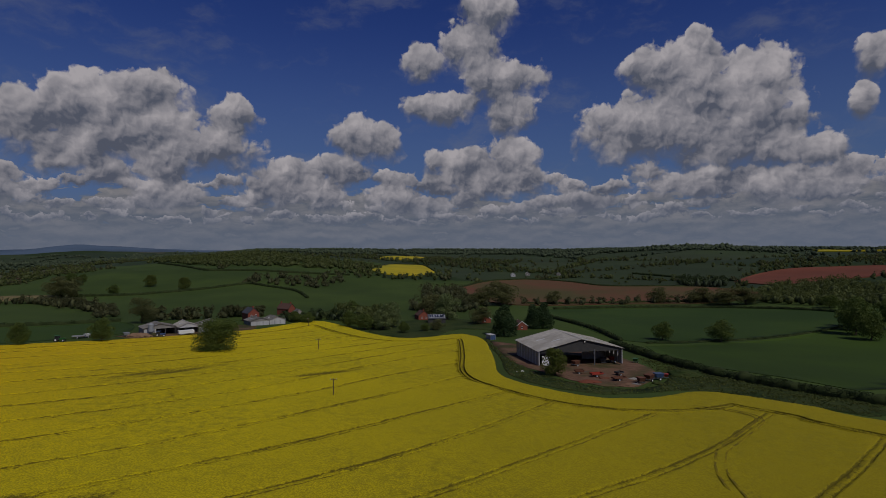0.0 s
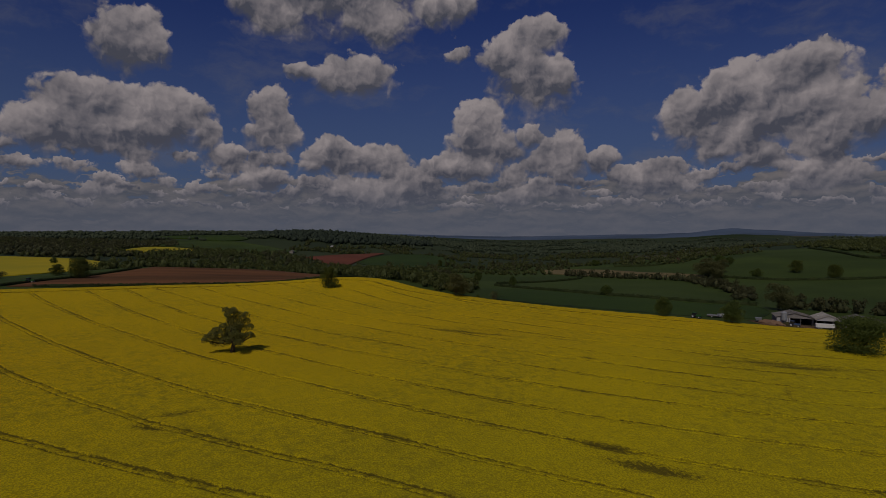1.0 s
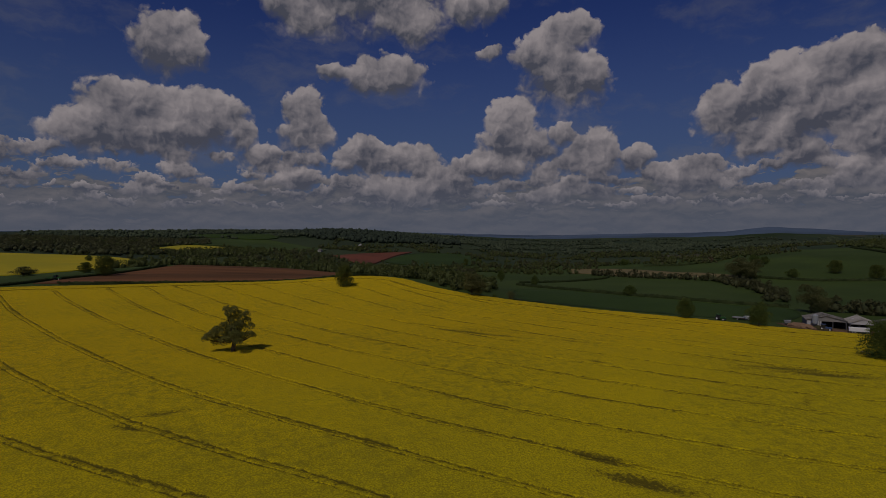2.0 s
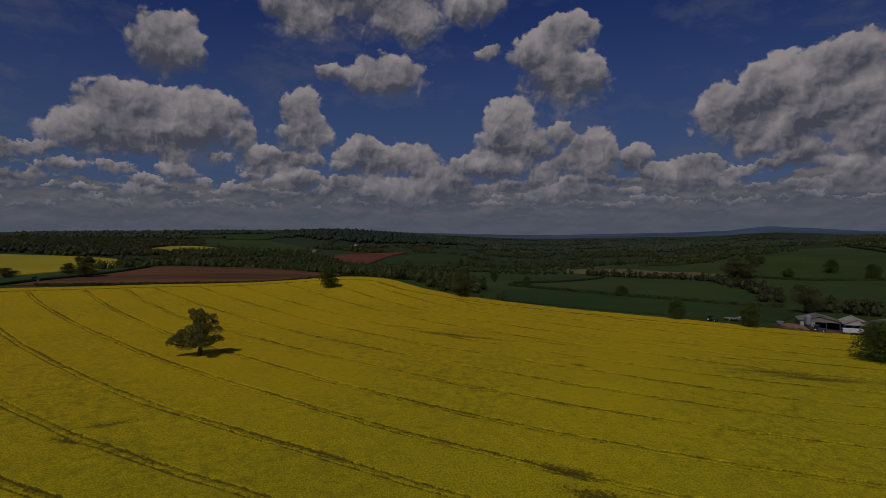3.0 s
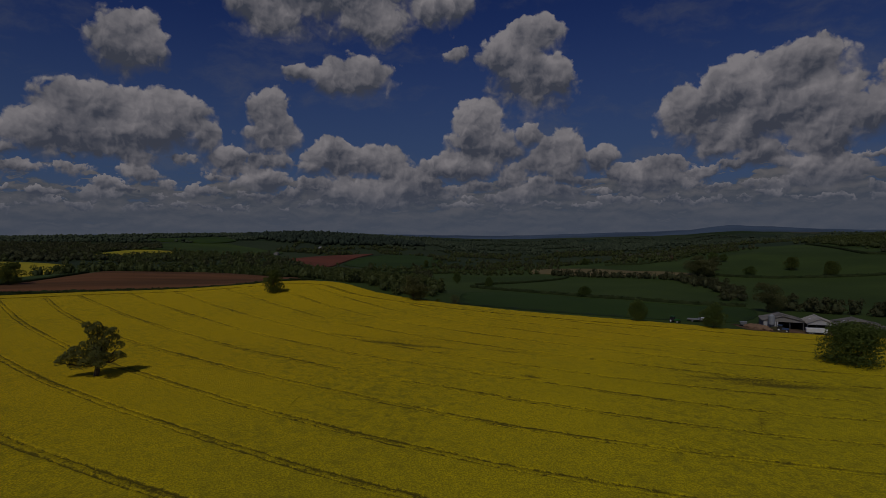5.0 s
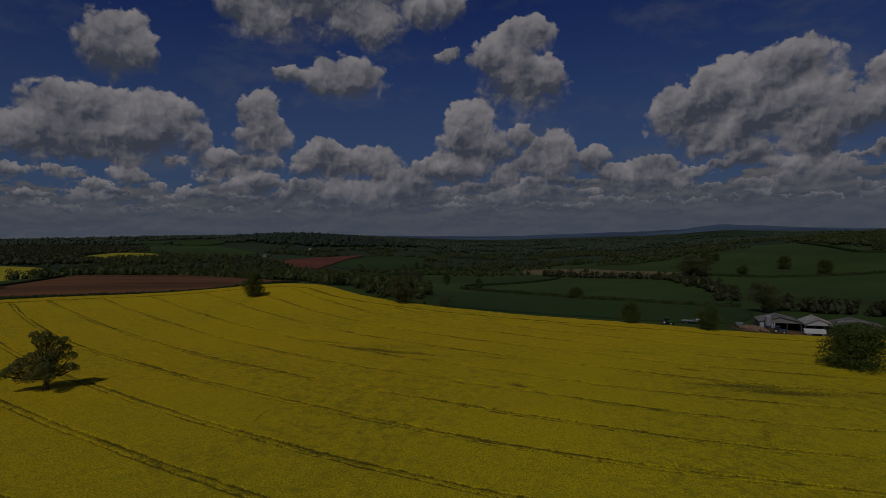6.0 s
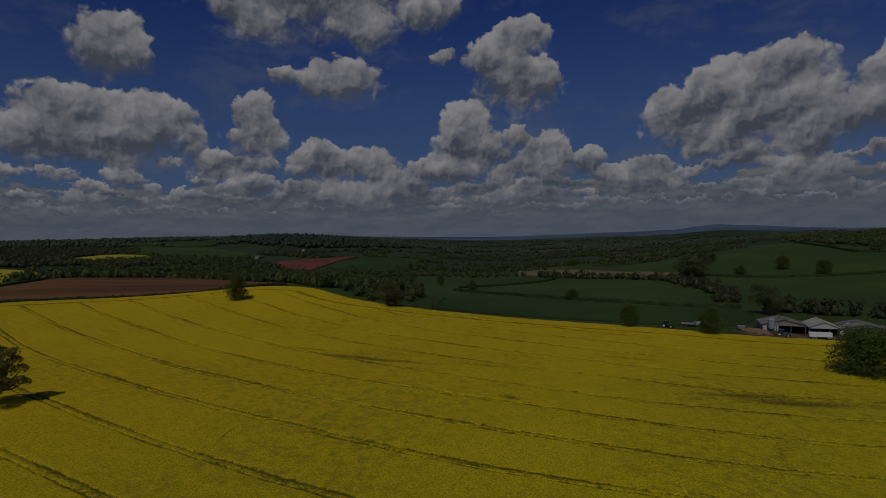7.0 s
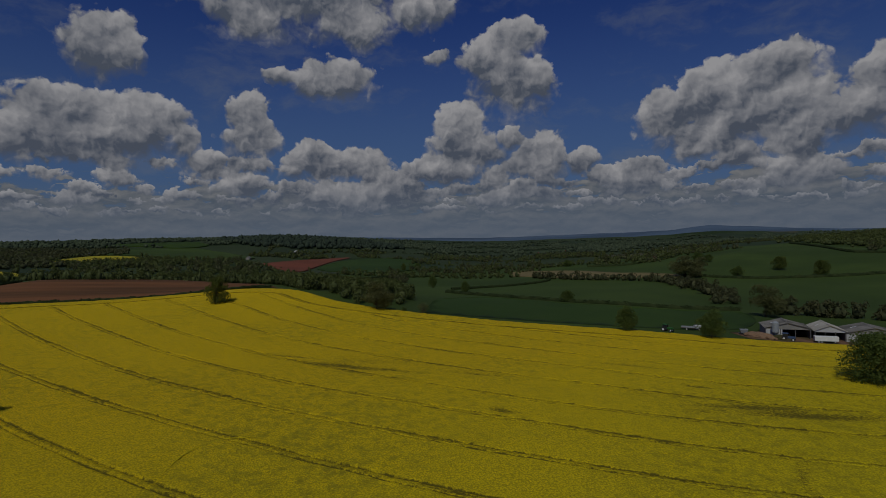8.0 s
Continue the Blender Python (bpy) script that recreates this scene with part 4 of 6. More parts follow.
# ---- hedges ----
def hedge(points, high=2.2, wide=2.2, label="clipped dark green field hedge", step=1.5, seed=0, leaf="hedge_leaf", sprays=26):
    rng = np.random.RandomState(int(abs(points[0][0]) * 7 + abs(points[0][1]) * 3 + seed) % 99991)
    line = np.array(resample(metres(points), step))
    if len(line) < 3:
        return None
    t = np.gradient(line, axis=0)
    t /= np.linalg.norm(t, axis=1)[:, None] + 1e-9
    side = np.stack([-t[:, 1], t[:, 0]], 1)
    shape = [(-0.5, -0.15), (-0.56, 0.35), (-0.42, 0.85), (-0.1, 1.05), (0.22, 1.0), (0.47, 0.75), (0.55, 0.3), (0.5, -0.15)]
    n = len(line)
    swell = 1 + 0.25 * np.sin(np.arange(n) * 0.7 + rng.rand() * 6) * rng.rand(n) + rng.normal(0, 0.12, n)
    rows = []
    for a, h in shape:
        w = wide * (0.85 * a + rng.normal(0, 0.05, n)) * np.clip(swell, 0.7, 1.5)
        p = line + side * w[:, None]
        z = ground_z(line[:, 0], line[:, 1]) + high * (0.88 * h + (rng.normal(0, 0.06, n) if h > 0 else 0)) * np.clip(swell, 0.65, 1.6)
        rows.append(np.column_stack([p, z]))
    verts = np.concatenate(rows)
    faces = [(r * n + j, r * n + j + 1, (r + 1) * n + j + 1, (r + 1) * n + j) for r in range(len(shape) - 1) for j in range(n - 1)]
    faces += [tuple(r * n for r in range(len(shape))), tuple(r * n + n - 1 for r in reversed(range(len(shape))))]
    top = tagged(new("hedge", mesh_of("hedge", verts, faces, M[leaf], True)), label, "hedge", "field hedges")
    tops = ground_z(line[:, 0], line[:, 1])
    lobes = [(x, y, z + high * rng.uniform(0.35, 0.75), wide * rng.uniform(0.4, 0.6)) for (x, y), z in zip(line, tops)]
    v, f = leaf_cloud(lobes, int(len(line) * step * sprays), 0.34, rng, high / wide * 0.9)
    leaves = new("foliage", mesh_of("foliage", v, f, M["spray_dark"]))
    leaves.parent = top
    return top


for high, wide, line in (
    (2.0, 2.4, [(-531, 389), (-456, 391), (-377, 406), (-340, 429), (-306, 452), (-280, 487)]),
    (2.0, 2.4, [(-582, 428), (-595, 484), (-619, 596), (-650, 636)]),
    (2.4, 3.0, [(-520, 757), (-458, 765), (-422, 780), (-401, 800), (-359, 835), (-334, 864), (-307, 888), (-274, 866), (-219, 825), (-179, 741)]),
    (2.6, 3.4, [(-674, 1330), (-543, 1170), (-455, 1065), (-409, 1060), (-304, 1062), (-175, 1059)]),
    (2.6, 3.4, [(-812, 879), (-755, 986), (-781, 1108)]),
    (2.2, 2.6, [(135, 688), (304, 731), (387, 683), (440, 606)]),
    (2.4, 3.0, [(111, 613), (131, 511), (135, 426)]),
    (0.9, 2.0, [(152, 419), (256, 451), (331, 495), (384, 535)]),
    (1.5, 1.8, [(-471, -40), (-471, 35), (-468, 94), (-459, 146), (-470, 196)]),
    (1.4, 1.8, [(-420, -160), (-452, -84), (-478, -62), (-532, -44), (-582, -8), (-640, 30)]),
    (3.0, 4.0, [(-801, 402), (-865, 497), (-894, 605)]),
    (3.0, 3.5, [(438, 1298), (484, 1217), (560, 1060)]),
    (2.4, 3.0, [(112, 745), (240, 775), (330, 800), (430, 812)]),
    (2.4, 3.0, [(24, 935), (80, 1055), (172, 1155), (245, 1124), (303, 1022), (449, 1014)]),
    (3.0, 3.0, [(-17, 1220), (-52, 1485), (-130, 1490)]),
):
    hedge(line, high, wide)
hedge([(122, 405), (127, 360), (132, 316), (144, 281), (157, 259), (181, 230), (230, 180)], 2.7, 4.6, "overgrown dark hedge along the edge of the farmland", sprays=90)
hedge([(-130, 505), (-118, 540), (-100, 560), (-70, 520), (-60, 470)], 4.5, 7.0, "tall dark hedge round the farmhouse garden", sprays=40)


# ---- trees ----
def tube(bm, a, b, ra, rb, sides=6):
    a, b = Vector(a), Vector(b)
    q = (b - a).to_track_quat("Z", "Y")
    rings = []
    for p, r in ((a, ra), (b, rb)):
        rings.append([bm.verts.new(p + q @ Vector((r * math.cos(2 * math.pi * i / sides), r * math.sin(2 * math.pi * i / sides), 0))) for i in range(sides)])
    for i in range(sides):
        j = (i + 1) % sides
        bm.faces.new((rings[0][i], rings[0][j], rings[1][j], rings[1][i]))


def tree_proto(name, label, leaf, seed, high, wide, lobes_n, count, size, base=0.18, group="", lobes=None, limbs=7, stout=0.03):
    """A tree at the origin: tapered trunk with limbs, and a crown of small leaf sprays."""
    rng = np.random.RandomState(seed)
    top = new(name)
    tagged(top, label, "tree", group)
    if lobes is None:
        lobes = []
        for i in range(lobes_n):
            a = rng.rand() * 2 * math.pi
            h = base + (1 - base) * (0.1 + 0.82 * rng.rand())
            reach = math.sin(math.pi * min(1, max(0.12, (h - base) / (1 - base) * 0.86 + 0.12))) ** 0.7
            d = reach * wide * 0.36 * math.sqrt(rng.rand())
            r = wide * rng.uniform(0.13, 0.21) * (0.75 + 0.35 * reach)
            lobes.append((d * math.cos(a), d * math.sin(a), min(h * high, high - r * 0.7), r))
    bm = bmesh.new()
    girth = high * stout
    fork = Vector((rng.normal(0, 0.02) * high, rng.normal(0, 0.02) * high, high * (base + 0.12)))
    tube(bm, (0, 0, -0.4), (0, 0, high * 0.04), girth * 1.5, girth, 8)
    tube(bm, (0, 0, high * 0.04), fork, girth, girth * 0.8, 8)
    tube(bm, fork, fork + Vector((0, 0, high * 0.35)), girth * 0.7, girth * 0.2, 6)
    for i in rng.permutation(len(lobes))[:limbs]:
        x, y, z, r = lobes[i]
        mid = fork.lerp(Vector((x, y, z)), 0.5) + Vector((0, 0, -0.04 * high))
        tube(bm, fork + Vector((0, 0, rng.rand() * high * 0.1)), mid, girth * 0.45, girth * 0.28, 5)
        tube(bm, mid, (x, y, z), girth * 0.28, girth * 0.08, 5)
    part("trunk", bm, M["bark"], top, "furrowed grey-brown trunk and limbs")
    v, f = leaf_cloud(lobes, count, size, rng)
    crown = new("crown", mesh_of("crown", v, f, M[leaf]))
    crown.parent = top
    return top, high, wide


def put_tree(proto, x, y, high, wide, turn, label="", first=False):
    """Stand a copy of a tree on the ground, at plan coordinates, with its height and width in plan units."""
    top, h0, w0 = proto
    x, y = x * UNIT, y * UNIT
    m = pose(x, y, gz(x, y) - 0.1, 0, 0, turn) @ Matrix.Diagonal((wide * UNIT / w0, wide * UNIT / w0, high * UNIT / h0, 1))
    if first:
        top.matrix_basis = m
        return tagged(top, label)
    return tagged(copy_thing(top, m), label)


# the lone oak in the crop: a lopsided, open crown
OAK = [(0.2, 0, 7.8, 2.2), (0.2, 0.4, 10.5, 1.9), (-0.6, -0.3, 12.7, 1.7), (-1.7, 0.2, 14.1, 1.2), (0.6, 0.3, 13.8, 1.3), (1.9, 0.8, 12.4, 1.4), (3.1, 0.2, 11.1, 1.5), (4.6, 0.4, 10.2, 1.3), (3.2, 0.6, 8.3, 1.5), (1.8, -0.4, 9.4, 1.5),
       (5.2, -0.6, 6.1, 1.2), (6.2, 0.2, 5.4, 1.0), (3.6, 1.0, 5.2, 1.4), (2.2, -1.2, 5.8, 1.6), (-2.4, 0.6, 8.9, 1.5), (-3.3, -0.2, 6.9, 1.7), (-4.6, 0.4, 8.0, 1.4), (-5.6, -0.6, 6.8, 1.7), (-7.0, 0.2, 6.0, 1.5), (-8.0, -0.3, 5.5, 1.0), (4.2, -0.3, 12.3, 1.2), (5.6, 0.2, 8.4, 1.2),
       (-4.6, 1.2, 4.5, 1.7), (-2.4, -1.6, 4.7, 1.7), (0.4, 3.4, 6.7, 1.9), (0.2, -3.6, 6.5, 1.9), (-0.5, 4.6, 4.7, 1.4), (1.0, -4.6, 4.7, 1.5), (-1.0, 1.6, 5.6, 1.8)]
oak = tree_proto("oak_tree", "lone oak with an open lopsided crown standing in the rapeseed", "leaf_lone", 11, 15.6, 16.5, 0, 9500, 0.23, 0.14, lobes=OAK, limbs=22, stout=0.045)
put_tree(oak, -223, 50, 19.6, 20.4, 90, first=True)
round_oak = tree_proto("oak_tree", "broad dense green oak standing in the rapeseed", "leaf_green", 12, 15.5, 21, 60, 14000, 0.3, 0.0)
put_tree(round_oak, -129.5, 324, 18.6, 32.0, 0, first=True)
protos = {
    "a": tree_proto("broadleaf_tree", "broad green hedgerow tree in new leaf", "leaf_green", 21, 14, 14, 34, 4600, 0.36, 0.03, "trees of the farmland"),
    "c": tree_proto("broadleaf_tree", "rounded green field tree in new leaf", "leaf_oak", 22, 14, 15, 30, 4600, 0.36, 0.04, "trees of the farmland"),
    "b": tree_proto("broadleaf_tree", "dull olive tree just coming into leaf", "leaf_dull", 23, 14, 14, 34, 5200, 0.3, 0.0, "trees of the farmland"),
    "l": tree_proto("chestnut_tree", "pale flowering chestnut tree beside the gardens", "leaf_light", 24, 14, 13, 36, 5200, 0.34, 0.0, "trees of the farmland"),
    "r": tree_proto("bare_tree", "thin brown tree still almost bare", "leaf_dull", 26, 14, 14, 36, 2200, 0.24, 0.04, "trees of the farmland", limbs=26),
}
CONE = [(0.5 * math.sin(9 * h), 0.5 * math.cos(9 * h), 14 * h, 3.3 * (1 - h ** 2.2) + 0.7) for h in (0.12, 0.25, 0.38, 0.5, 0.62, 0.74, 0.84, 0.92)]
protos["k"] = tree_proto("conifer", "dark evergreen conifer beside the brick houses", "leaf_dark", 25, 14, 8, 0, 3600, 0.34, 0.05, "trees of the farmland", lobes=CONE, limbs=3)
used = set()
turn = random.Random(4)
for kind, x, y, high, wide in (
    ("c", -398, 146, 16.6, 15.8), ("a", -249, 329, 14.3, 13.6), ("a", -214, 351, 20.8, 20.0), ("a", -377, 408, 13.1, 18.7), ("b", -252, 470, 21.6, 26.8),
    ("a", -458, 780, 18.4, 24.0), ("c", -448, 861, 20.3, 27.0), ("c", -383, 832, 21.1, 28.4), ("a", -615, 930, 20.6, 25.7), ("a", -588, 916, 18.0, 22.0), ("b", -532, 813, 17.7, 17.7),
):
    put_tree(protos[kind], x, y, high, wide, turn.uniform(0, 360), first=kind not in used)
    used.add(kind)
for kind, x, y, high, wide in (
    ("b", -354, 230, 15.6, 14.6), ("a", -640, 436, 21.0, 17.5), ("a", -507, 396, 16.9, 14.1), ("r", -340, 254, 7.3, 9.7), ("a", -349, 246, 4.2, 5.3), ("a", -1101, 669, 20.0, 24.4),
    ("c", -1076, 622, 17.6, 17.6), ("a", -876, 890, 18.0, 29.0), 
    ("a", 170, 437, 19.5, 23.5), ("a", 214, 434, 22.0, 30.0), ("c", 55, 277, 15.0, 19.5),
):
    put_tree(protos[kind], x, y, high, wide, turn.uniform(0, 360), first=kind not in used)
    used.add(kind)
for kind, x, y, high, wide in (
    ("a", -64, 459, 18.0, 22.0), ("l", -50, 462, 17.0, 18.0), ("a", -78, 470, 19.0, 22.0), ("l", -46, 484, 24.0, 20.0), ("a", -31, 447, 12.0, 14.0), ("l", 4, 552, 28.0, 27.0), ("b", -12, 575, 20.0, 25.0), ("k", 48, 443, 25.0, 21.0),
    ("k", 80, 498, 16.3, 8.5), ("k", 89, 500, 17.5, 9.0),  ("a", -20, 583, 17.7, 23.6), ("b", 73, 722, 26.0, 36.7), ("b", 52, 715, 20.0, 28.0), ("a", -119, 490, 13.0, 18.0), ("a", -132, 500, 13.4, 17.3), ("r", -105, 575, 27.0, 20.0), ("a", -90, 560, 22.0, 22.0),
):
    put_tree(protos[kind], x, y, high, wide, turn.uniform(0, 360), first=kind not in used)
    used.add(kind)
for kind, x, y, high, wide in (
    ("r", 359, 820, 30.0, 44.0), ("r", 248, 765, 19.0, 27.0), ("b", 147, 748, 16.0, 19.2), ("b", 303, 790, 19.0, 26.0), ("b", 382, 751, 20.0, 40.0), ("b", 400, 742, 19.0, 30.0), ("b", 361, 789, 19.3, 30.7),
    ("b", -516, 755, 24.0, 30.0), ("b", -500, 745, 20.0, 26.0), ("a", 450, 655, 20.1, 32.1), ("c", -552, -18, 19.8, 25.4), ("c", -612, -39, 11.3, 18.8), ("a", -1036, -79, 13.7, 15.8), ("b", -625, -88, 8.0, 16.0),
    ("a", 345, 470, 42.0, 40.0), ("a", 365, 500, 40.0, 40.0), ("a", 335, 440, 30.0, 30.0), ("a", 380, 520, 30.0, 36.0), ("a", 400, 500, 44.0, 40.0), ("b", -5, 470, 8.0, 10.0), ("a", -15, 462, 9.0, 11.0), ("b", 35, 520, 14.0, 18.0),
):
    put_tree(protos[kind], x, y, high, wide, turn.uniform(0, 360), first=kind not in used)
    used.add(kind)


# ---- woods and far hedgerows: too many trees to count ----
def lump(level):
    bm = bmesh.new()
    bmesh.ops.create_icosphere(bm, subdivisions=level, radius=1)
    v = np.array([x.co[:] for x in bm.verts])
    f = np.array([[x.index for x in p.verts] for p in bm.faces])
    bm.free()
    return v, f


LUMP = {1: lump(1), 2: lump(2)}


def many_trees(name, label, spots, leaf, level=1, seed=1, knobs=2):
    """A wood of many uneven crowns, each of a few joined lumps. spots: x, y in metres, height, width."""
    rng = np.random.RandomState(seed)
    v0, f0 = LUMP[level]
    spots = np.array(spots, float)
    z = ground_z(spots[:, 0], spots[:, 1])
    vs, fs, at = [], [], 0
    for (x, y, h, w), g in zip(spots, z):
        for k in range(knobs):
            a = rng.rand() * 6.283
            off = 0 if k == 0 else w * 0.24
            s = 1 if k == 0 else rng.uniform(0.55, 0.75)
            hh = h * (rng.uniform(0.75, 1.15) if k == 0 else rng.uniform(0.6, 1.05))
            noise_ = 1 + rng.normal(0, 0.16, (len(v0), 1))
            v = v0 * noise_ * np.array([w * 0.42 * s, w * 0.42 * s, hh * 0.46])
            v[:, 2] = np.where(v[:, 2] < 0, v[:, 2] * 1.1, v[:, 2]) + hh * 0.5
            v[:, 0] += x + off * math.cos(a)
            v[:, 1] += y + off * math.sin(a)
            v[:, 2] += g
            vs.append(v)
            fs.append(f0 + at)
            at += len(v0)
    me = mesh_of(name, np.concatenate(vs), np.concatenate(fs), M[leaf], True)
    return tagged(new(name, me), label, "trees", kind="stuff")


def leafy_wood(name, label, spots, leaf, seed, cards=110, knobs=2, size=0.72):
    """A nearer wood: crowns of leaf sprays over dark hearts."""
    rng = np.random.RandomState(seed)
    spots = np.array(spots, float)
    hearts = spots.copy()
    hearts[:, 2] *= 0.76
    hearts[:, 3] *= 0.62
    wood = many_trees(name, label, hearts, {"spray_brown": "far_leaf_brown", "spray_green": "far_leaf"}.get(leaf, "hazy_leaf_dark"), 1, seed, knobs)
    z = ground_z(spots[:, 0], spots[:, 1])
    lobes = []
    for (x, y, h, w), g in zip(spots, z):
        for k in range(6):
            a, d = rng.rand() * 6.283, w * 0.28 * math.sqrt(rng.rand())
            hh = rng.uniform(0.08, 0.82)
            lobes.append((x + d * math.cos(a), y + d * math.sin(a), g + h * hh, w * rng.uniform(0.17, 0.27)))
    v, f = leaf_cloud(lobes, len(spots) * cards, size, rng, 1.0, 0.42)
    leaves = new("foliage", mesh_of("foliage", v, f, M[leaf]))
    leaves.parent = wood
    return wood


def fill(points, gap, high, wide, rng, jitter=0.45):
    """Tree spots that fill an outline drawn on the plan."""
    poly = metres(points)
    xs, ys = [p[0] for p in poly], [p[1] for p in poly]
    gx, gy = np.meshgrid(np.arange(min(xs), max(xs), gap), np.arange(min(ys), max(ys), gap))
    gx = gx.ravel() + rng.normal(0, gap * jitter, gx.size)
    gy = gy.ravel() + rng.normal(0, gap * jitter, gy.size)
    ok = inside(gx, gy, poly)
    n = int(ok.sum())
    return list(zip(gx[ok], gy[ok], high * rng.uniform(0.65, 1.2, n), wide * rng.uniform(0.7, 1.3, n)))


def along(points, gap, high, wide, rng, spread=2.0):
    out = []
    for x, y in resample(metres(points), gap):
        out.append((x + rng.normal(0, spread), y + rng.normal(0, spread), high * rng.uniform(0.6, 1.2), wide * rng.uniform(0.7, 1.3)))
    return out


W = np.random.RandomState(17)
leafy_wood("woodland", "belt of green trees behind the ploughed field", fill([(-770, -30), (-830, -20), (-860, 120), (-840, 300), (-700, 330), (-600, 330), (-560, 290), (-640, 250), (-730, 240), (-790, 150), (-740, 70)], 8.5, 11, 9, W), "spray_green", 2)
leafy_wood("woodland", "valley wood of mixed green trees below the crop", fill([(-446, 206), (-475, 215), (-540, 240), (-660, 250), (-800, 344), (-700, 400), (-600, 370), (-520, 340), (-450, 305), (-405, 285), (-376, 258), (-374, 240), (-384, 227), (-405, 218), (-425, 211)], 7.5, 8.5, 8, W), "spray_green", 3)
leafy_wood("woodland", "dull brown-green tree belt along a field edge", along([(-700, 650), (-655, 642), (-592, 652), (-545, 676), (-490, 688)], 3.2, 8.0, 7.5, W, 2) + along([(-490, 680), (-413, 629), (-358, 583), (-312, 527)], 3.4, 9.0, 8.5, W, 4), "spray_brown", 4)
leafy_wood("woodland", "green wood on the crown of the pasture hill", fill([(-720, 1370), (-640, 1330), (-560, 1230), (-470, 1180), (-330, 1195), (-180, 1200), (-140, 1290), (-300, 1500), (-560, 1650), (-760, 1600)], 13, 10, 13, W), "spray_green", 5, 60, 2, 0.95)
for row, (leaf_, line_) in enumerate((("spray_green", [(-1000, 560), (-900, 620), (-820, 700)]), ("spray_brown", [(-1040, 640), (-940, 720), (-860, 810)]), ("spray_green", [(-960, 450), (-880, 530), (-800, 630), (-760, 670)]),
                                      ("spray_brown", [(-1150, 800), (-1020, 830), (-900, 890)]), ("spray_green", [(-1110, 700), (-1000, 770), (-930, 840), (-860, 960)]), ("spray_brown", [(-720, 420), (-780, 470), (-860, 480)]))):
    leafy_wood("woodland", "broken row of hedgerow trees on the valley floor", along(line_, 6.5, 7.0, 8.0, W, 3.5), leaf_, 60 + row, 60, 2, 0.9)
leafy_wood("woodland", "dull tree belt behind the farm sheds", along([(-250, 497), (-236, 508), (-215, 525), (-195, 545), (-180, 560)], 2.6, 9.5, 8.5, W, 3), "spray_brown", 41, 190)
leafy_wood("woodland", "dark evergreen screen round the farmhouse garden", along([(-148, 516), (-136, 508), (-126, 512), (-112, 528), (-95, 520), (-78, 492)], 3.0, 7.5, 6.5, W, 1.5), "spray_dark", 42)
leafy_wood("woodland", "garden trees behind the field's corner", fill([(-114, 545), (-88, 515), (-66, 480), (-48, 462), (-42, 500), (-64, 560)], 7, 11, 9, W), "spray_green", 43)
leafy_wood("woodland", "old orchard of small round trees", fill([(-318, 893), (-274, 870), (-194, 863), (-160, 966), (-192, 1038), (-323, 960)], 15, 8, 11, W), "spray_brown", 6)
leafy_wood("woodland", "dark green wood beside the red field", fill([(440, 690), (500, 640), (560, 640), (640, 800), (620, 900), (540, 900), (480, 850), (430, 760)], 9, 11, 13, W), "spray_green", 7)
leafy_wood("woodland", "dark square conifer plantation", fill([(422, 1023), (487, 970), (535, 1052), (473, 1131)], 8, 13, 9, W), "spray_dark", 8)
leafy_wood("woodland", "brown thin trees along the hedge", along([(110, 735), (150, 745), (240, 772), (330, 797), (430, 790)], 6, 8.5, 9, W, 5), "spray_brown", 9)
leafy_wood("woodland", "trees behind the cottages", fill([(-40, 640), (40, 620), (60, 720), (20, 900), (-30, 860)], 13, 11, 12, W), "spray_brown", 10)
many_trees("woodland", "round wood on the skyline", fill([(870, 2400), (1130, 2215), (1190, 2320), (920, 2520)], 13, 14, 17, W), "hazy_leaf_dark", 1, 11)
many_trees("woodland", "long dark wood along the skyline", fill([(-2205, 480), (-1964, 540), (-1810, 640), (-1861, 844), (-1960, 1080), (-2120, 1160), (-2500, 1000), (-2700, 700), (-2500, 500)], 12.5, 13, 13, W) + along([(-2247, 76), (-2400, 150), (-2500, 230), (-2560, 330), (-2560, 420)], 9, 9, 9, W, 14), "far_wood", 1, 12)
leafy_wood("woodland", "hillside wood behind the yellow fields", fill([(-1240, -300), (-1230, -40), (-1330, 60), (-1400, -10), (-1640, 20), (-1760, 150), (-2000, 160), (-2000, -300), (-1700, -420)], 14, 10, 14, W), "spray_brown", 13, 40, 2, 1.1)
leafy_wood("woodland", "wood in front of the yellow strip", fill([(-1300, 40), (-1250, 160), (-1380, 260), (-1520, 230), (-1420, 90)], 12, 10, 12, W), "spray_green", 14, 50, 2, 1.0)


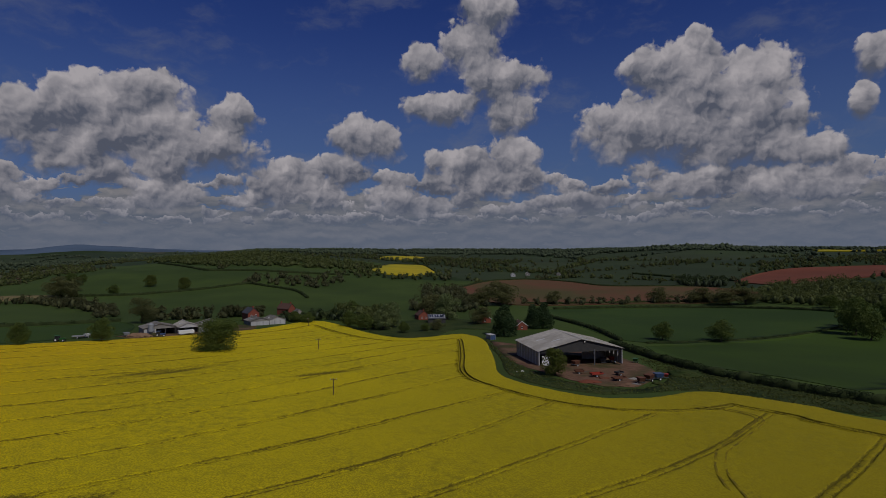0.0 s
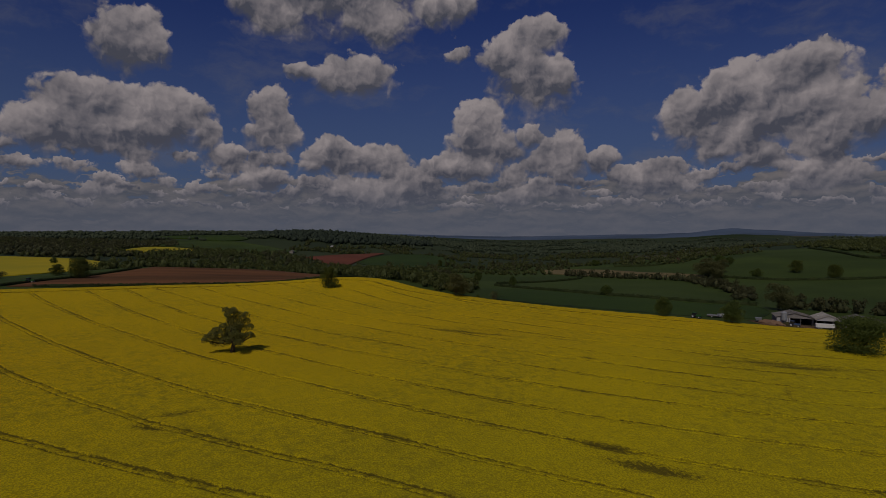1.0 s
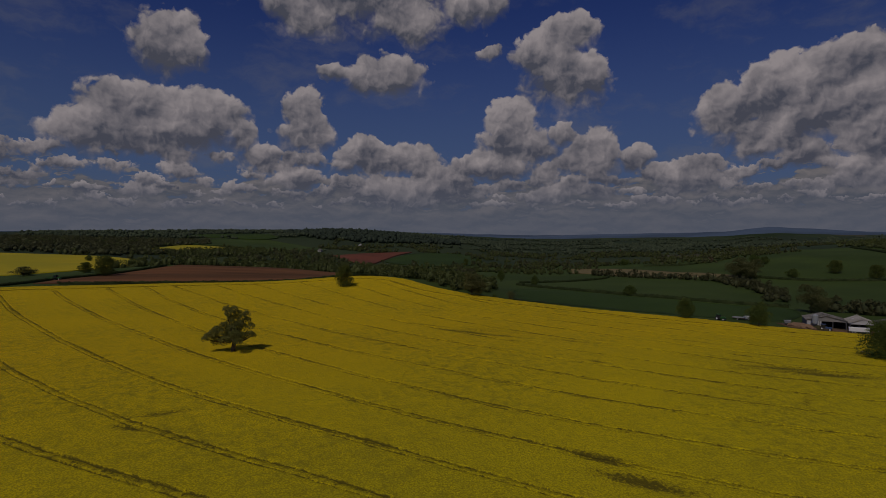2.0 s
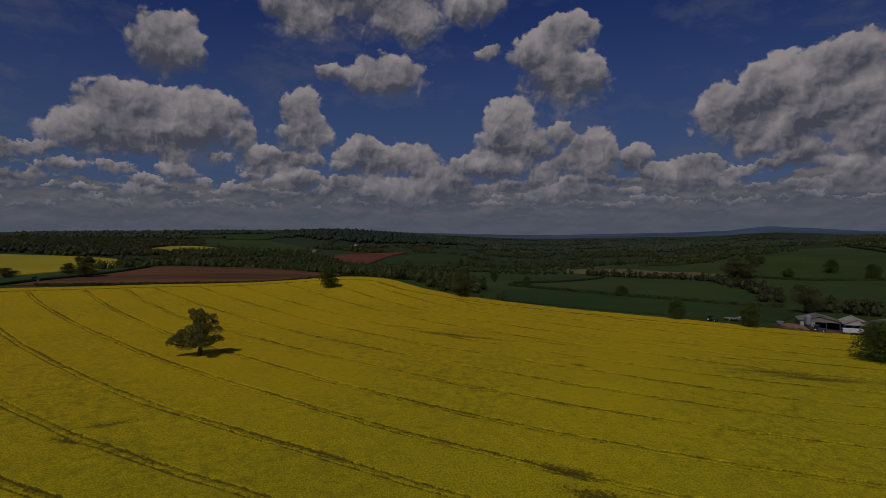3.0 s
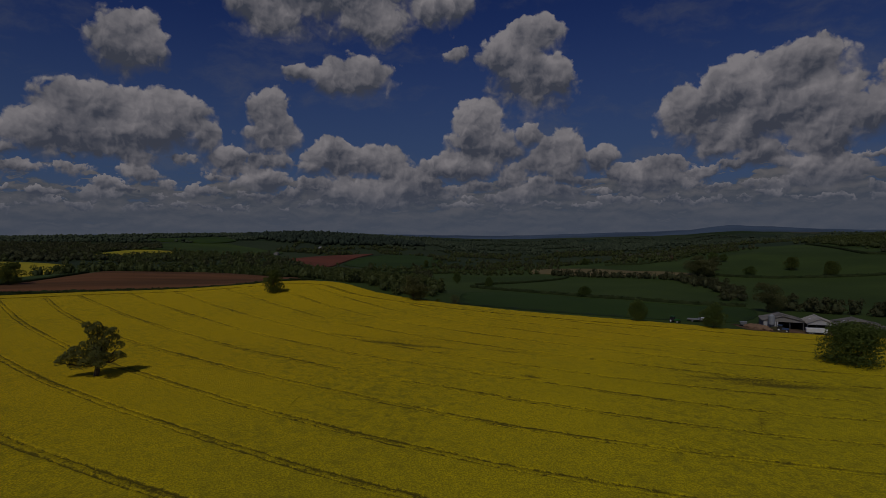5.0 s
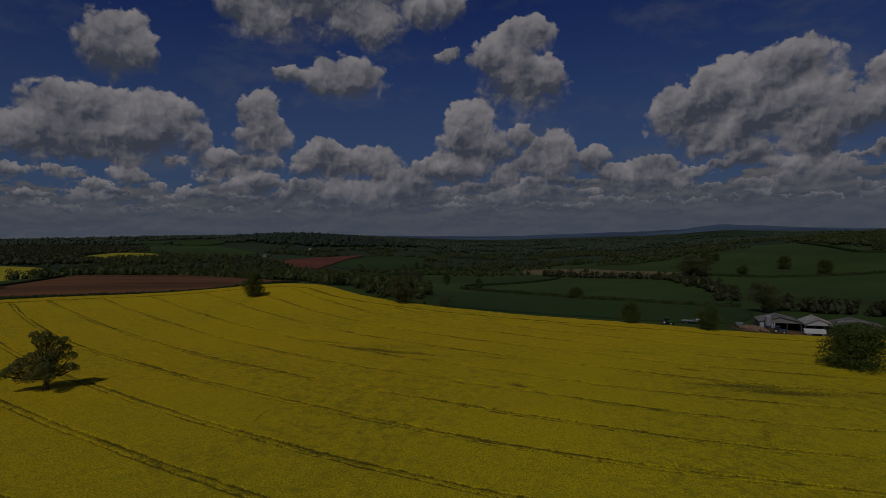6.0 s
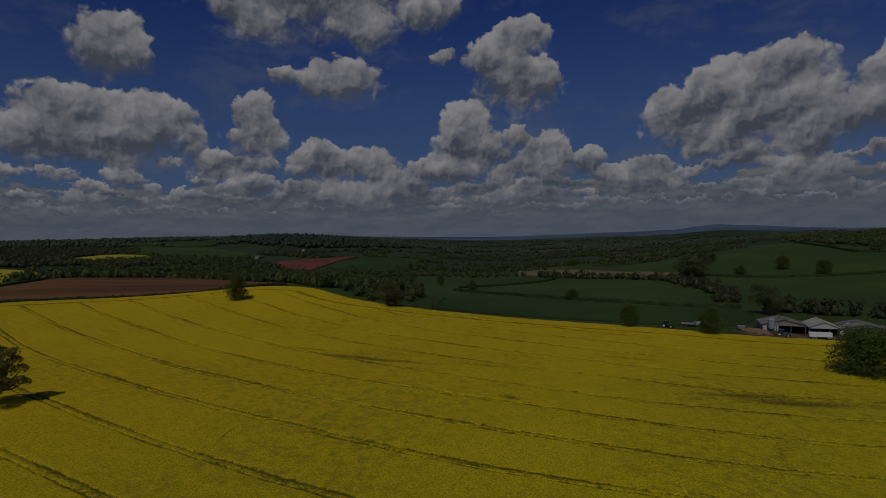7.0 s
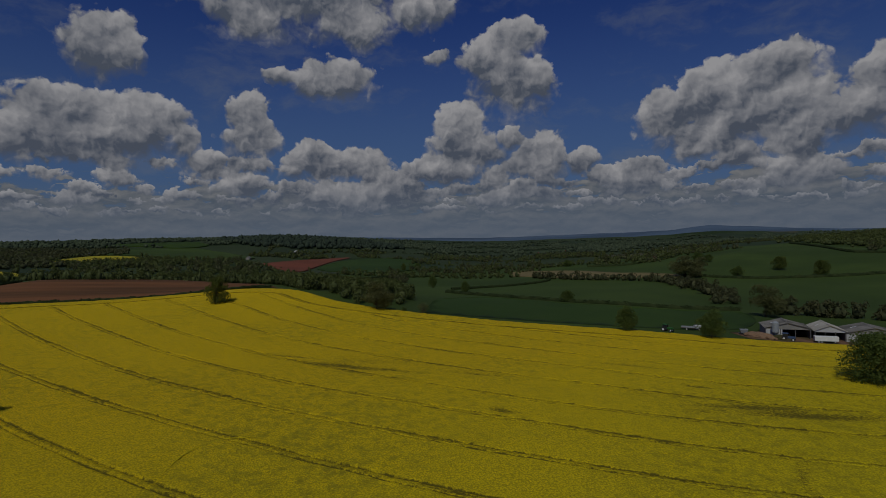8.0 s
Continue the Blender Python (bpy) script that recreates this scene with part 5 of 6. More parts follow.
def far_hedgerows():
    rng = np.random.RandomState(29)
    n = 138000
    az = np.radians(rng.uniform(-41, 100, n))
    r = np.sqrt(rng.uniform(780**2, 2900**2, n))
    x, y = -r * np.sin(az), r * np.cos(az)
    cell, edge = two_nearest(x, y)
    wood = KIND[cell] == 5
    keep = np.where(wood, rng.rand(n) < 0.32, (edge < 5.2)) | (rng.rand(n) < 0.004)
    for outline in KEEP_OPEN:
        keep &= ~inside(x, y, metres(outline))
    x, y, r, wood = x[keep], y[keep], r[keep], wood[keep]
    bush = (rng.rand(len(x)) < 0.55) & ~wood
    h = np.where(bush, rng.uniform(1.8, 3.6, len(x)), rng.uniform(5.0, 11.5, len(x)))
    w = np.where(bush, rng.uniform(5, 9, len(x)), rng.uniform(6.5, 12, len(x))) * (1 + (r > 1600) * 0.15)
    spots = np.column_stack([x, y, h, w])
    near = r < 1500
    kind = rng.rand(len(x))
    leafy_wood("far_trees", "hedgerow trees and copses of the middle distance", spots[near & (kind < 0.65)], "spray_green", 31, 30, 1, 1.1)
    leafy_wood("far_trees", "brown-green hedgerow trees of the middle distance", spots[near & (kind >= 0.65)], "spray_brown", 32, 30, 1, 1.1)
    many_trees("far_trees", "woods and hedgerows far away", spots[~near], "hazy_leaf_dark", 1, 33, 1)


KEEP_OPEN = (
    [(-1725, 86), (-2022, 122), (-2115, 213), (-1982, 288), (-1931, 370), (-1645, 432), (-1455, 417), (-1447, 302), (-1496, 235), (-1600, 208)],
    [(-2230, 90), (-2480, 190), (-2480, 390), (-2073, 400), (-2000, 300), (-2181, 225)],
    [(-1475, 690), (-1512, 800), (-1440, 840), (-1105, 657), (-1034, 545), (-1020, 480), (-1130, 465), (-1230, 500)],
    [(-700, -130), (-690, -60), (-974, -14), (-1110, -19), (-1190, -81), (-1181, -148), (-1130, -260), (-760, -200)],
    [(-1470, -10), (-1410, 40), (-1480, 106), (-1540, 190), (-1720, 125), (-1670, 36)],
    [(-1344, 395), (-1256, 390), (-1100, 380), (-1000, 450), (-1100, 640), (-1300, 760), (-1600, 720), (-1452, 563)],
    [(-159, 1226), (-118, 1100), (-50, 1100), (-10, 1212), (-45, 1500), (-130, 1500)],
    [(-198, 1740), (-55, 1780), (-70, 2000), (-195, 2010)],
    [(1300, 1970), (1560, 1870), (1720, 2150), (1500, 2270)],
    [(0, 900), (80, 1060), (172, 1170), (245, 1140), (303, 1030), (449, 1030), (500, 861), (436, 790), (200, 740)],
    [(531, 1044), (667, 1182), (817, 1235), (970, 1200), (830, 1015), (651, 920), (552, 930)],
    [(-740, 1000), (-560, 760), (-330, 700), (-150, 760), (-160, 1050), (-420, 1070), (-640, 1320)],
    [(-920, 640), (-640, 620), (-480, 700), (-520, 800), (-640, 960), (-760, 960), (-820, 860), (-930, 800)],
)
far_hedgerows()

# ---- buildings ----
def box(bm, x0, y0, z0, x1, y1, z1):
    v = [bm.verts.new((x, y, z)) for x in (x0, x1) for y in (y0, y1) for z in (z0, z1)]
    for f in ((0, 1, 3, 2), (4, 6, 7, 5), (0, 4, 5, 1), (2, 3, 7, 6), (0, 2, 6, 4), (1, 5, 7, 3)):
        bm.faces.new([v[i] for i in f])


def slab(bm, a, b, c, d, thick):
    """A sheet with four corners and a thickness downwards."""
    top = [bm.verts.new(p) for p in (a, b, c, d)]
    low = [bm.verts.new((p[0], p[1], p[2] - thick)) for p in (a, b, c, d)]
    bm.faces.new(top)
    bm.faces.new(low[::-1])
    for i in range(4):
        j = (i + 1) % 4
        bm.faces.new((top[i], low[i], low[j], top[j]))


def gable_wall(bm, w, y, thick, eave, ridge, z0=0.0):
    """A wall with a pointed top across a building of width w."""
    pts = [(0, z0), (w, z0), (w, eave), (w / 2, ridge), (0, eave)]
    a = [bm.verts.new((x, y, z)) for x, z in pts]
    b = [bm.verts.new((x, y + thick, z)) for x, z in pts]
    bm.faces.new(a)
    bm.faces.new(b[::-1])
    for i in range(5):
        j = (i + 1) % 5
        bm.faces.new((a[i], b[i], b[j], a[j]))


def thing(name, x, y, turn, label, category, group="", sink=0.0):
    """An empty on the ground at plan coordinates, to hold a thing's parts."""
    ob = new(name)
    ob.matrix_world = pose(x * UNIT, y * UNIT, gz(x * UNIT, y * UNIT) - sink, 0, 0, turn)
    return tagged(ob, label, category, group)


def ribbed_roof(parent, w, length, eave, ridge, material, over=0.5, lights=(), rib=1.05, name="roof_slope"):
    """Two sheeted slopes with standing ribs, and clear sheets let in."""
    rise = (ridge - eave) / (w / 2)
    for side in (0, 1):
        bm = bmesh.new()
        xe, ze = (-over, eave - over * rise) if side == 0 else (w + over, eave - over * rise)
        if side == 0:
            slab(bm, (xe, -over, ze + 0.14), (w / 2, -over, ridge + 0.14), (w / 2, length + over, ridge + 0.14), (xe, length + over, ze + 0.14), 0.12)
        else:
            slab(bm, (w / 2, -over, ridge + 0.14), (xe, -over, ze + 0.14), (xe, length + over, ze + 0.14), (w / 2, length + over, ridge + 0.14), 0.12)
        slope = part(name, bm, M[material], parent)
        y = -over
        while y < length + over - 0.1:
            bm = bmesh.new()
            if side == 0:
                slab(bm, (xe, y, ze + 0.2), (w / 2, y, ridge + 0.2), (w / 2, y + 0.22, ridge + 0.2), (xe, y + 0.22, ze + 0.2), 0.06)
            else:
                slab(bm, (w / 2, y, ridge + 0.2), (xe, y, ze + 0.2), (xe, y + 0.22, ze + 0.2), (w / 2, y + 0.22, ridge + 0.2), 0.06)
            part("roof_rib", bm, M[material], slope)
            y += rib
        for sd, a, b, y0, wide in lights:
            if sd != side:
                continue
            bl = bmesh.new()

            def at(f):
                x = xe + (w / 2 - xe) * f
                return x, ze + (ridge - ze) * f
            (xa, za), (xb, zb) = at(a), at(b)
            pts = [(xa, y0, za + 0.25), (xb, y0, zb + 0.25), (xb, y0 + wide, zb + 0.25), (xa, y0 + wide, za + 0.25)]
            slab(bl, *(pts if side == 0 else pts[::-1]), 0.04)
            part("rooflight", bl, M["rooflight"], slope, "pale translucent roof sheet")
    bm = bmesh.new()
    slab(bm, (w / 2 - 0.4, -over, ridge + 0.2), (w / 2, -over, ridge + 0.34), (w / 2, length + over, ridge + 0.34), (w / 2 - 0.4, length + over, ridge + 0.2), 0.05)
    slab(bm, (w / 2, -over, ridge + 0.34), (w / 2 + 0.4, -over, ridge + 0.2), (w / 2 + 0.4, length + over, ridge + 0.2), (w / 2, length + over, ridge + 0.34), 0.05)
    part("ridge_cap", bm, M[material], parent)


def big_barn():
    w, length, eave, ridge = 36.5, 29.0, 6.1, 10.4
    barn = thing("barn", 51.4, 303.5, 10.5, "large grey steel-framed barn with an open front gable and sheeted roof", "barn", sink=0.1)
    ribbed_roof(barn, w, length, eave, ridge, "fibre_roof", 0.7, [(1, 0.55, 0.97, 1.0, 1.6), (1, 0.55, 0.97, 12.0, 1.2), (0, 0.3, 0.5, 16.0, 1.1), (0, 0.5, 0.7, 8.0, 1.1)])
    for x in (0, w - 0.2):
        bm = bmesh.new()
        box(bm, x, 0, -0.5, x + 0.2, length, 2.2)
        part("block_wall", bm, M["block"], barn, "concrete block dwarf wall")
        n = 8
        for i in range(n):
            a, b = length * i / n, length * (i + 1) / n
            bm = bmesh.new()
            box(bm, x + 0.03, a + 0.5, 2.2, x + 0.13, b - 0.5, eave - 0.2)
            part("wall_panel", bm, M["cladding"], barn)
            bm = bmesh.new()
            box(bm, x - 0.06, a - 0.18, -0.3, x + 0.26, a + 0.18, eave)
            part("post", bm, M["pale_cladding"], barn)
    bm = bmesh.new()
    gable_wall(bm, w, length - 0.2, 0.2, eave, ridge, -0.5)
    part("back_wall", bm, M["dark_cladding"], barn)
    bm = bmesh.new()
    pts = [(0.0, eave - 0.9), (w, eave - 0.9), (w, eave), (w / 2, ridge), (0.0, eave)]
    a = [bm.verts.new((x, 0.0, z)) for x, z in pts]
    b = [bm.verts.new((x, 0.15, z)) for x, z in pts]
    bm.faces.new(a)
    bm.faces.new(b[::-1])
    for i in range(5):
        bm.faces.new((a[i], b[i], b[(i + 1) % 5], a[(i + 1) % 5]))
    part("gable_panel", bm, M["dark_cladding"], barn, "dark timber gable boarding")
    for x in (0.0, 24.0, 36.1):
        bm = bmesh.new()
        box(bm, x, -0.1, -0.5, x + 0.4, 0.3, eave)
        part("front_post", bm, M["steel"], barn)
    bm = bmesh.new()
    box(bm, 1.4, 0.05, -0.2, 4.6, 0.2, 4.0)
    part("front_door", bm, M["white_paint"], barn, "pale sliding door")
    bm = bmesh.new()
    box(bm, 24, 12, -0.4, 34.5, 12.2, 3.4)
    part("partition", bm, M["block"], barn)
    bm = bmesh.new()
    bmesh.ops.create_uvsphere(bm, u_segments=8, v_segments=6, radius=0.3, matrix=Matrix.Translation((w / 2 + 1.5, -0.3, ridge - 1.2)))
    part("lamp", bm, M["white_paint"], barn, "white yard lamp under the gable")


def open_shed(x, y, turn, w, length, eave, ridge, label, roof, clad_from, clad_to, barge):
    shed = thing("farm_shed", x, y, turn, label, "shed", "sheds of the far farmyard", 0.1)
    ribbed_roof(shed, w, length, eave, ridge, roof, 0.4, [(0, 0.4, 0.6, length * 0.5, 1.0)])
    for sx in (0, w - 0.15):
        bm = bmesh.new()
        box(bm, sx, 0, -0.4, sx + 0.15, length, eave)
        part("side_wall", bm, M["cladding"], shed)
    bm = bmesh.new()
    gable_wall(bm, w, length - 0.15, 0.15, eave, ridge, -0.4)
    part("back_wall", bm, M["dark_cladding"], shed)
    bm = bmesh.new()
    pts = [(0.0, eave - 0.5), (w, eave - 0.5), (w, eave), (w / 2, ridge), (0.0, eave)]
    a = [bm.verts.new((px, 0.0, z)) for px, z in pts]
    b = [bm.verts.new((px, 0.12, z)) for px, z in pts]
    bm.faces.new(a)
    bm.faces.new(b[::-1])
    for i in range(5):
        bm.faces.new((a[i], b[i], b[(i + 1) % 5], a[(i + 1) % 5]))
    part("gable_panel", bm, M[barge], shed)
    if clad_to > clad_from:
        bm = bmesh.new()
        box(bm, clad_from, -0.02, -0.4, clad_to, 0.1, eave - 0.5)
        for k in range(int((clad_to - clad_from) / 0.6)):
            box(bm, clad_from + k * 0.6, -0.07, -0.4, clad_from + k * 0.6 + 0.12, -0.02, eave - 0.5)
        part("front_cladding", bm, M["pale_cladding"], shed, "pale ribbed front sheeting")
    n = 3
    for i in range(n + 1):
        bm = bmesh.new()
        px = (w - 0.3) * i / n
        box(bm, px, -0.1, -0.4, px + 0.3, 0.2, eave - 0.3)
        part("post", bm, M["steel"], shed)


def house(name, x, y, turn, w, length, eave, ridge, wall, roof, label, chimneys=1, barge=False, windows=((0.3, 1.0), (0.7, 1.0))):
    h = thing(name, x, y, turn, label, "house", sink=0.1)
    bm = bmesh.new()
    gable_wall(bm, w, 0, 0.3, eave, ridge, -0.5)
    gable_wall(bm, w, length - 0.3, 0.3, eave, ridge, -0.5)
    box(bm, 0, 0.3, -0.5, 0.3, length - 0.3, eave)
    box(bm, w - 0.3, 0.3, -0.5, w, length - 0.3, eave)
    part("wall", bm, M[wall], h)
    rise = (ridge - eave) / (w / 2)
    o = 0.35
    for side in (0, 1):
        bm = bmesh.new()
        if side == 0:
            slab(bm, (-o, -o, eave - o * rise + 0.15), (w / 2, -o, ridge + 0.15), (w / 2, length + o, ridge + 0.15), (-o, length + o, eave - o * rise + 0.15), 0.14)
        else:
            slab(bm, (w / 2, -o, ridge + 0.15), (w + o, -o, eave - o * rise + 0.15), (w + o, length + o, eave - o * rise + 0.15), (w / 2, length + o, ridge + 0.15), 0.14)
        part("roof_slope", bm, M[roof], h)
        if barge:
            bm = bmesh.new()
            sx, tx = (-o, w / 2) if side == 0 else (w + o, w / 2)
            for y0 in (-o - 0.06, length + o):
                slab(bm, (sx, y0, eave - o * rise + 0.18), (tx, y0, ridge + 0.18), (tx, y0 + 0.06, ridge + 0.18), (sx, y0 + 0.06, eave - o * rise + 0.18), 0.35)
            part("bargeboard", bm, M["white_paint"], h, "white painted bargeboard")
    for i in range(chimneys):
        cy = length * (0.08 + 0.8 * i)
        bm = bmesh.new()
        box(bm, w / 2 - 0.45, cy, ridge - 0.6, w / 2 + 0.45, cy + 0.7, ridge + 1.3)
        box(bm, w / 2 - 0.52, cy - 0.07, ridge + 1.1, w / 2 + 0.52, cy + 0.77, ridge + 1.25)
        stack = part("chimney", bm, M[wall], h)
        bm = bmesh.new()
        bmesh.ops.create_cone(bm, cap_ends=True, segments=8, radius1=0.16, radius2=0.13, depth=0.5, matrix=Matrix.Translation((w / 2, cy + 0.35, ridge + 1.5)))
        part("chimney_pot", bm, M["tile_roof"], stack)

    def window(cx, z, axis):
        bm = bmesh.new()
        bg = bmesh.new()
        if axis == 0:
            box(bm, cx - 0.6, -0.06, z, cx + 0.6, 0.05, z + 1.25)
            box(bg, cx - 0.5, -0.09, z + 0.1, cx - 0.04, -0.05, z + 1.15)
            box(bg, cx + 0.04, -0.09, z + 0.1, cx + 0.5, -0.05, z + 1.15)
        else:
            box(bm, w - 0.05, cx - 0.6, z, w + 0.06, cx + 0.6, z + 1.25)
            box(bg, w + 0.05, cx - 0.5, z + 0.1, w + 0.09, cx - 0.04, z + 1.15)
            box(bg, w + 0.05, cx + 0.04, z + 0.1, w + 0.09, cx + 0.5, z + 1.15)
        frame_ = part("window", bm, M["white_paint"], h)
        part("pane", bg, M["window_glass"], frame_)
    for fx, z in windows:
        window(w * fx, z, 0)
        for fy in (0.2, 0.5, 0.8):
            window(length * fy, z, 1)


big_barn()
open_shed(-208.5, 390.4, 38, 15.8, 13, 3.6, 5.6, "wide grey open-fronted cattle shed with pale sheeting", "old_roof", 0.3, 6.0, "cladding")
open_shed(-190.6, 404.3, 38, 10.4, 14, 3.7, 5.8, "narrow open-fronted shed with a pale gable", "fibre_roof", 0, 0, "pale_cladding")
open_shed(-180, 412.8, 38, 18.5, 14, 3.6, 5.8, "open-fronted farm shed with a dark interior", "old_roof", 0.3, 5.0, "cladding")
open_shed(-160, 466, 38, 12, 12, 2.8, 4.6, "low grey lean-to shed below the farmhouse", "old_roof", 0.2, 11.8, "cladding")
open_shed(-148, 477, 38, 11, 12, 2.8, 4.8, "low pale-fronted shed below the farmhouse", "old_roof", 0.2, 10.8, "pale_cladding")
house("farmhouse", -171, 492, 40, 7.5, 10.5, 6.0, 9.2, "brick_red", "slate_roof", "two-storey red brick farmhouse with a slate roof", 1, False, ((0.3, 0.9), (0.7, 0.9), (0.3, 3.6), (0.7, 3.6)))
house("cottage", -156, 566, 60, 7, 12, 5.0, 8.6, "brick_red", "tile_roof", "old brick cottage with tall chimneys", 2)
house("cottage", -144, 548, 30, 6, 9, 3.0, 5.5, "block", "old_roof", "small grey outbuilding beside the cottage", 0)
house("bungalow", 63, 484, 8, 7.2, 10, 2.8, 5.6, "brick_red", "tile_roof", "small red brick bungalow with white bargeboards", 0, True, ((0.5, 0.9),))
house("bungalow", 34, 531, 12, 8.5, 11, 2.8, 5.6, "brick_red", "tile_roof", "red brick bungalow behind dark conifers", 1, True, ((0.5, 0.9),))
house("cottage", -24, 545, 20, 8, 9, 3.4, 6.4, "brick_red", "tile_roof", "brick cottage with a tiled roof among garden trees", 1)

for x, y, turn_, wall, roof, label in (
    (-1728, 55, 70, "block", "slate_roof", "white house beyond the yellow strip"),
    (-1458, 388, 60, "block", "old_roof", "pale farm building beside the red field"),
    (-1713, 582, 60, "pale_cladding", "fibre_roof", "long pale barn far up the valley"),
    (-1693, 1514, 40, "brick_red", "tile_roof", "red brick house far down the valley"),
    (-1703, 1670, 45, "brick_red", "tile_roof", "brick farmhouse far down the valley"),
    (-1383, 1840, 35, "white_paint", "slate_roof", "white cottage far down the valley"),
    (148, 1221, 0, "pale_cladding", "fibre_roof", "pale barn beyond the brown field"),
    (186, 1267, -5, "block", "fibre_roof", "white farm building beyond the brown field"),
    (264, 1308, -10, "block", "slate_roof", "white house beyond the brown field"),
    (-788, 1032, 35, "brick_red", "tile_roof", "brick house below the pasture hill"),
    (51, 1629, 0, "block", "slate_roof", "white house on the far slope"),
):
    house("farm_building", x, y, turn_, 7, 11, 3.6, 6.0, wall, roof, label, 0, False, ((0.5, 1.0),))


def solar_cabin():
    c = thing("cabin", -14, 521, 5, "black boarded cabin with solar panels on its roof", "cabin", sink=0.1)
    bm = bmesh.new()
    box(bm, 0, 0, -0.4, 12, 7, 2.8)
    part("wall", bm, M["dark_cladding"], c)
    bm = bmesh.new()
    slab(bm, (-0.3, -0.4, 2.9), (12.3, -0.4, 2.9), (12.3, 7.3, 5.2), (-0.3, 7.3, 5.2), 0.15)
    part("roof", bm, M["slate_roof"], c)
    for i in range(3):
        bm = bmesh.new()
        x = 0.8 + i * 3.7
        slab(bm, (x, 1.4, 3.62), (x + 3.3, 1.4, 3.62), (x + 3.3, 6.2, 5.06), (x, 6.2, 5.06), 0.06)
        panel = part("solar_panel", bm, M["white_paint"], c, "solar panel in a bright frame")
        for j in range(2):
            bg = bmesh.new()
            xx = x + 0.15 + j * 1.55
            slab(bg, (xx, 1.6, 3.72), (xx + 1.4, 1.6, 3.72), (xx + 1.4, 6.0, 5.04), (xx, 6.0, 5.04), 0.03)
            part("cell_sheet", bg, M["solar"], panel)


def store_shed():
    s = thing("container", 35, 417, 25, "small blue-grey steel store beside the track", "container", sink=0.05)
    bm = bmesh.new()
    box(bm, 0, 0, 0, 3.2, 5.5, 2.6)
    for k in range(10):
        box(bm, -0.05, 0.2 + k * 0.53, 0.1, 0, 0.4 + k * 0.53, 2.5)
    part("body", bm, M["grey_paint"], s)
    bm = bmesh.new()
    slab(bm, (-0.15, -0.15, 2.7), (3.35, -0.15, 2.7), (3.35, 5.65, 2.8), (-0.15, 5.65, 2.8), 0.1)
    part("roof", bm, M["pale_cladding"], s)
    for x0 in (0.15, 1.65):
        bm = bmesh.new()
        box(bm, x0, -0.06, 0.1, x0 + 1.4, 0, 2.5)
        part("door", bm, M["blue_paint"], s, "blue steel door")


solar_cabin()
store_shed()


# ---- poles ----
def pole(x, y, turn, first):
    p = thing("utility_pole", x, y, turn, "brown wooden power pole with one crossarm standing in the crop", "pole", "poles across the field")
    bm = bmesh.new()
    bmesh.ops.create_cone(bm, cap_ends=True, segments=10, radius1=0.17, radius2=0.12, depth=6.2, matrix=Matrix.Translation((0, 0, 2.6)))
    part("shaft", bm, M["pole_wood"], p)
    bm = bmesh.new()
    box(bm, -1.0, -0.09, 5.2, 1.0, 0.03, 5.35)
    arm = part("crossarm", bm, M["pole_wood"], p)
    for k in (-0.85, 0.0, 0.85):
        bm = bmesh.new()
        bmesh.ops.create_cone(bm, cap_ends=True, segments=8, radius1=0.06, radius2=0.1, depth=0.28, matrix=Matrix.Translation((k, -0.03, 5.49)))
        part("insulator", bm, M["white_paint"], arm, "pale ceramic insulator")


for x, y in ((-43, 219), (-75, 337), (-111, 463)):
    pole(x, y, 15, x == -43)


# ---- machines and heaps ----
def wheel(parent, x, y, r, wide):
    bm = bmesh.new()
    bmesh.ops.create_cone(bm, cap_ends=True, segments=18, radius1=r, radius2=r, depth=wide, matrix=Matrix.Translation((x, y, r)) @ Matrix.Rotation(radians(90), 4, "X"))
    bmesh.ops.bevel(bm, geom=[e for e in bm.edges if e.calc_length() < r], offset=r * 0.12, segments=1, affect="EDGES")
    w = part("wheel", bm, M["rubber"], parent, "black rubber tyre")
    bm = bmesh.new()
    bmesh.ops.create_cone(bm, cap_ends=True, segments=14, radius1=r * 0.55, radius2=r * 0.5, depth=wide + 0.06, matrix=Matrix.Translation((x, y, r)) @ Matrix.Rotation(radians(90), 4, "X"))
    part("rim", bm, M["white_paint"], w, "pale wheel rim")


def tractor(x, y, turn, paint, label):
    t = thing("tractor", x, y, turn, label, "tractor")
    bm = bmesh.new()
    box(bm, 0.2, -0.45, 0.9, 2.7, 0.45, 1.75)
    bmesh.ops.bevel(bm, geom=bm.edges[:], offset=0.1, segments=2, affect="EDGES")
    part("bonnet", bm, M[paint], t)
    bm = bmesh.new()
    for px in (-1.5, 0.15):
        for py in (-0.75, 0.7):
            box(bm, px, py, 1.2, px + 0.08, py + 0.08, 2.75)
    box(bm, -1.5, -0.78, 0.8, 0.23, 0.78, 1.35)
    part("cab_frame", bm, M["dark_cladding"], t)
    bm = bmesh.new()
    box(bm, -1.42, -0.7, 1.36, 0.15, 0.7, 2.7)
    part("cab_window", bm, M["window_glass"], t)
    bm = bmesh.new()
    box(bm, -1.65, -0.85, 2.75, 0.4, 0.85, 2.95)
    part("cab_roof", bm, M[paint], t)
    for py in (-0.95, 0.95):
        wheel(t, -0.95, py, 0.88, 0.5)
        wheel(t, 2.1, py * 0.92, 0.6, 0.36)
    bm = bmesh.new()
    bmesh.ops.create_cone(bm, cap_ends=True, segments=8, radius1=0.06, radius2=0.06, depth=1.0, matrix=Matrix.Translation((0.7, 0.3, 2.2)))
    part("exhaust", bm, M["dark_cladding"], t)


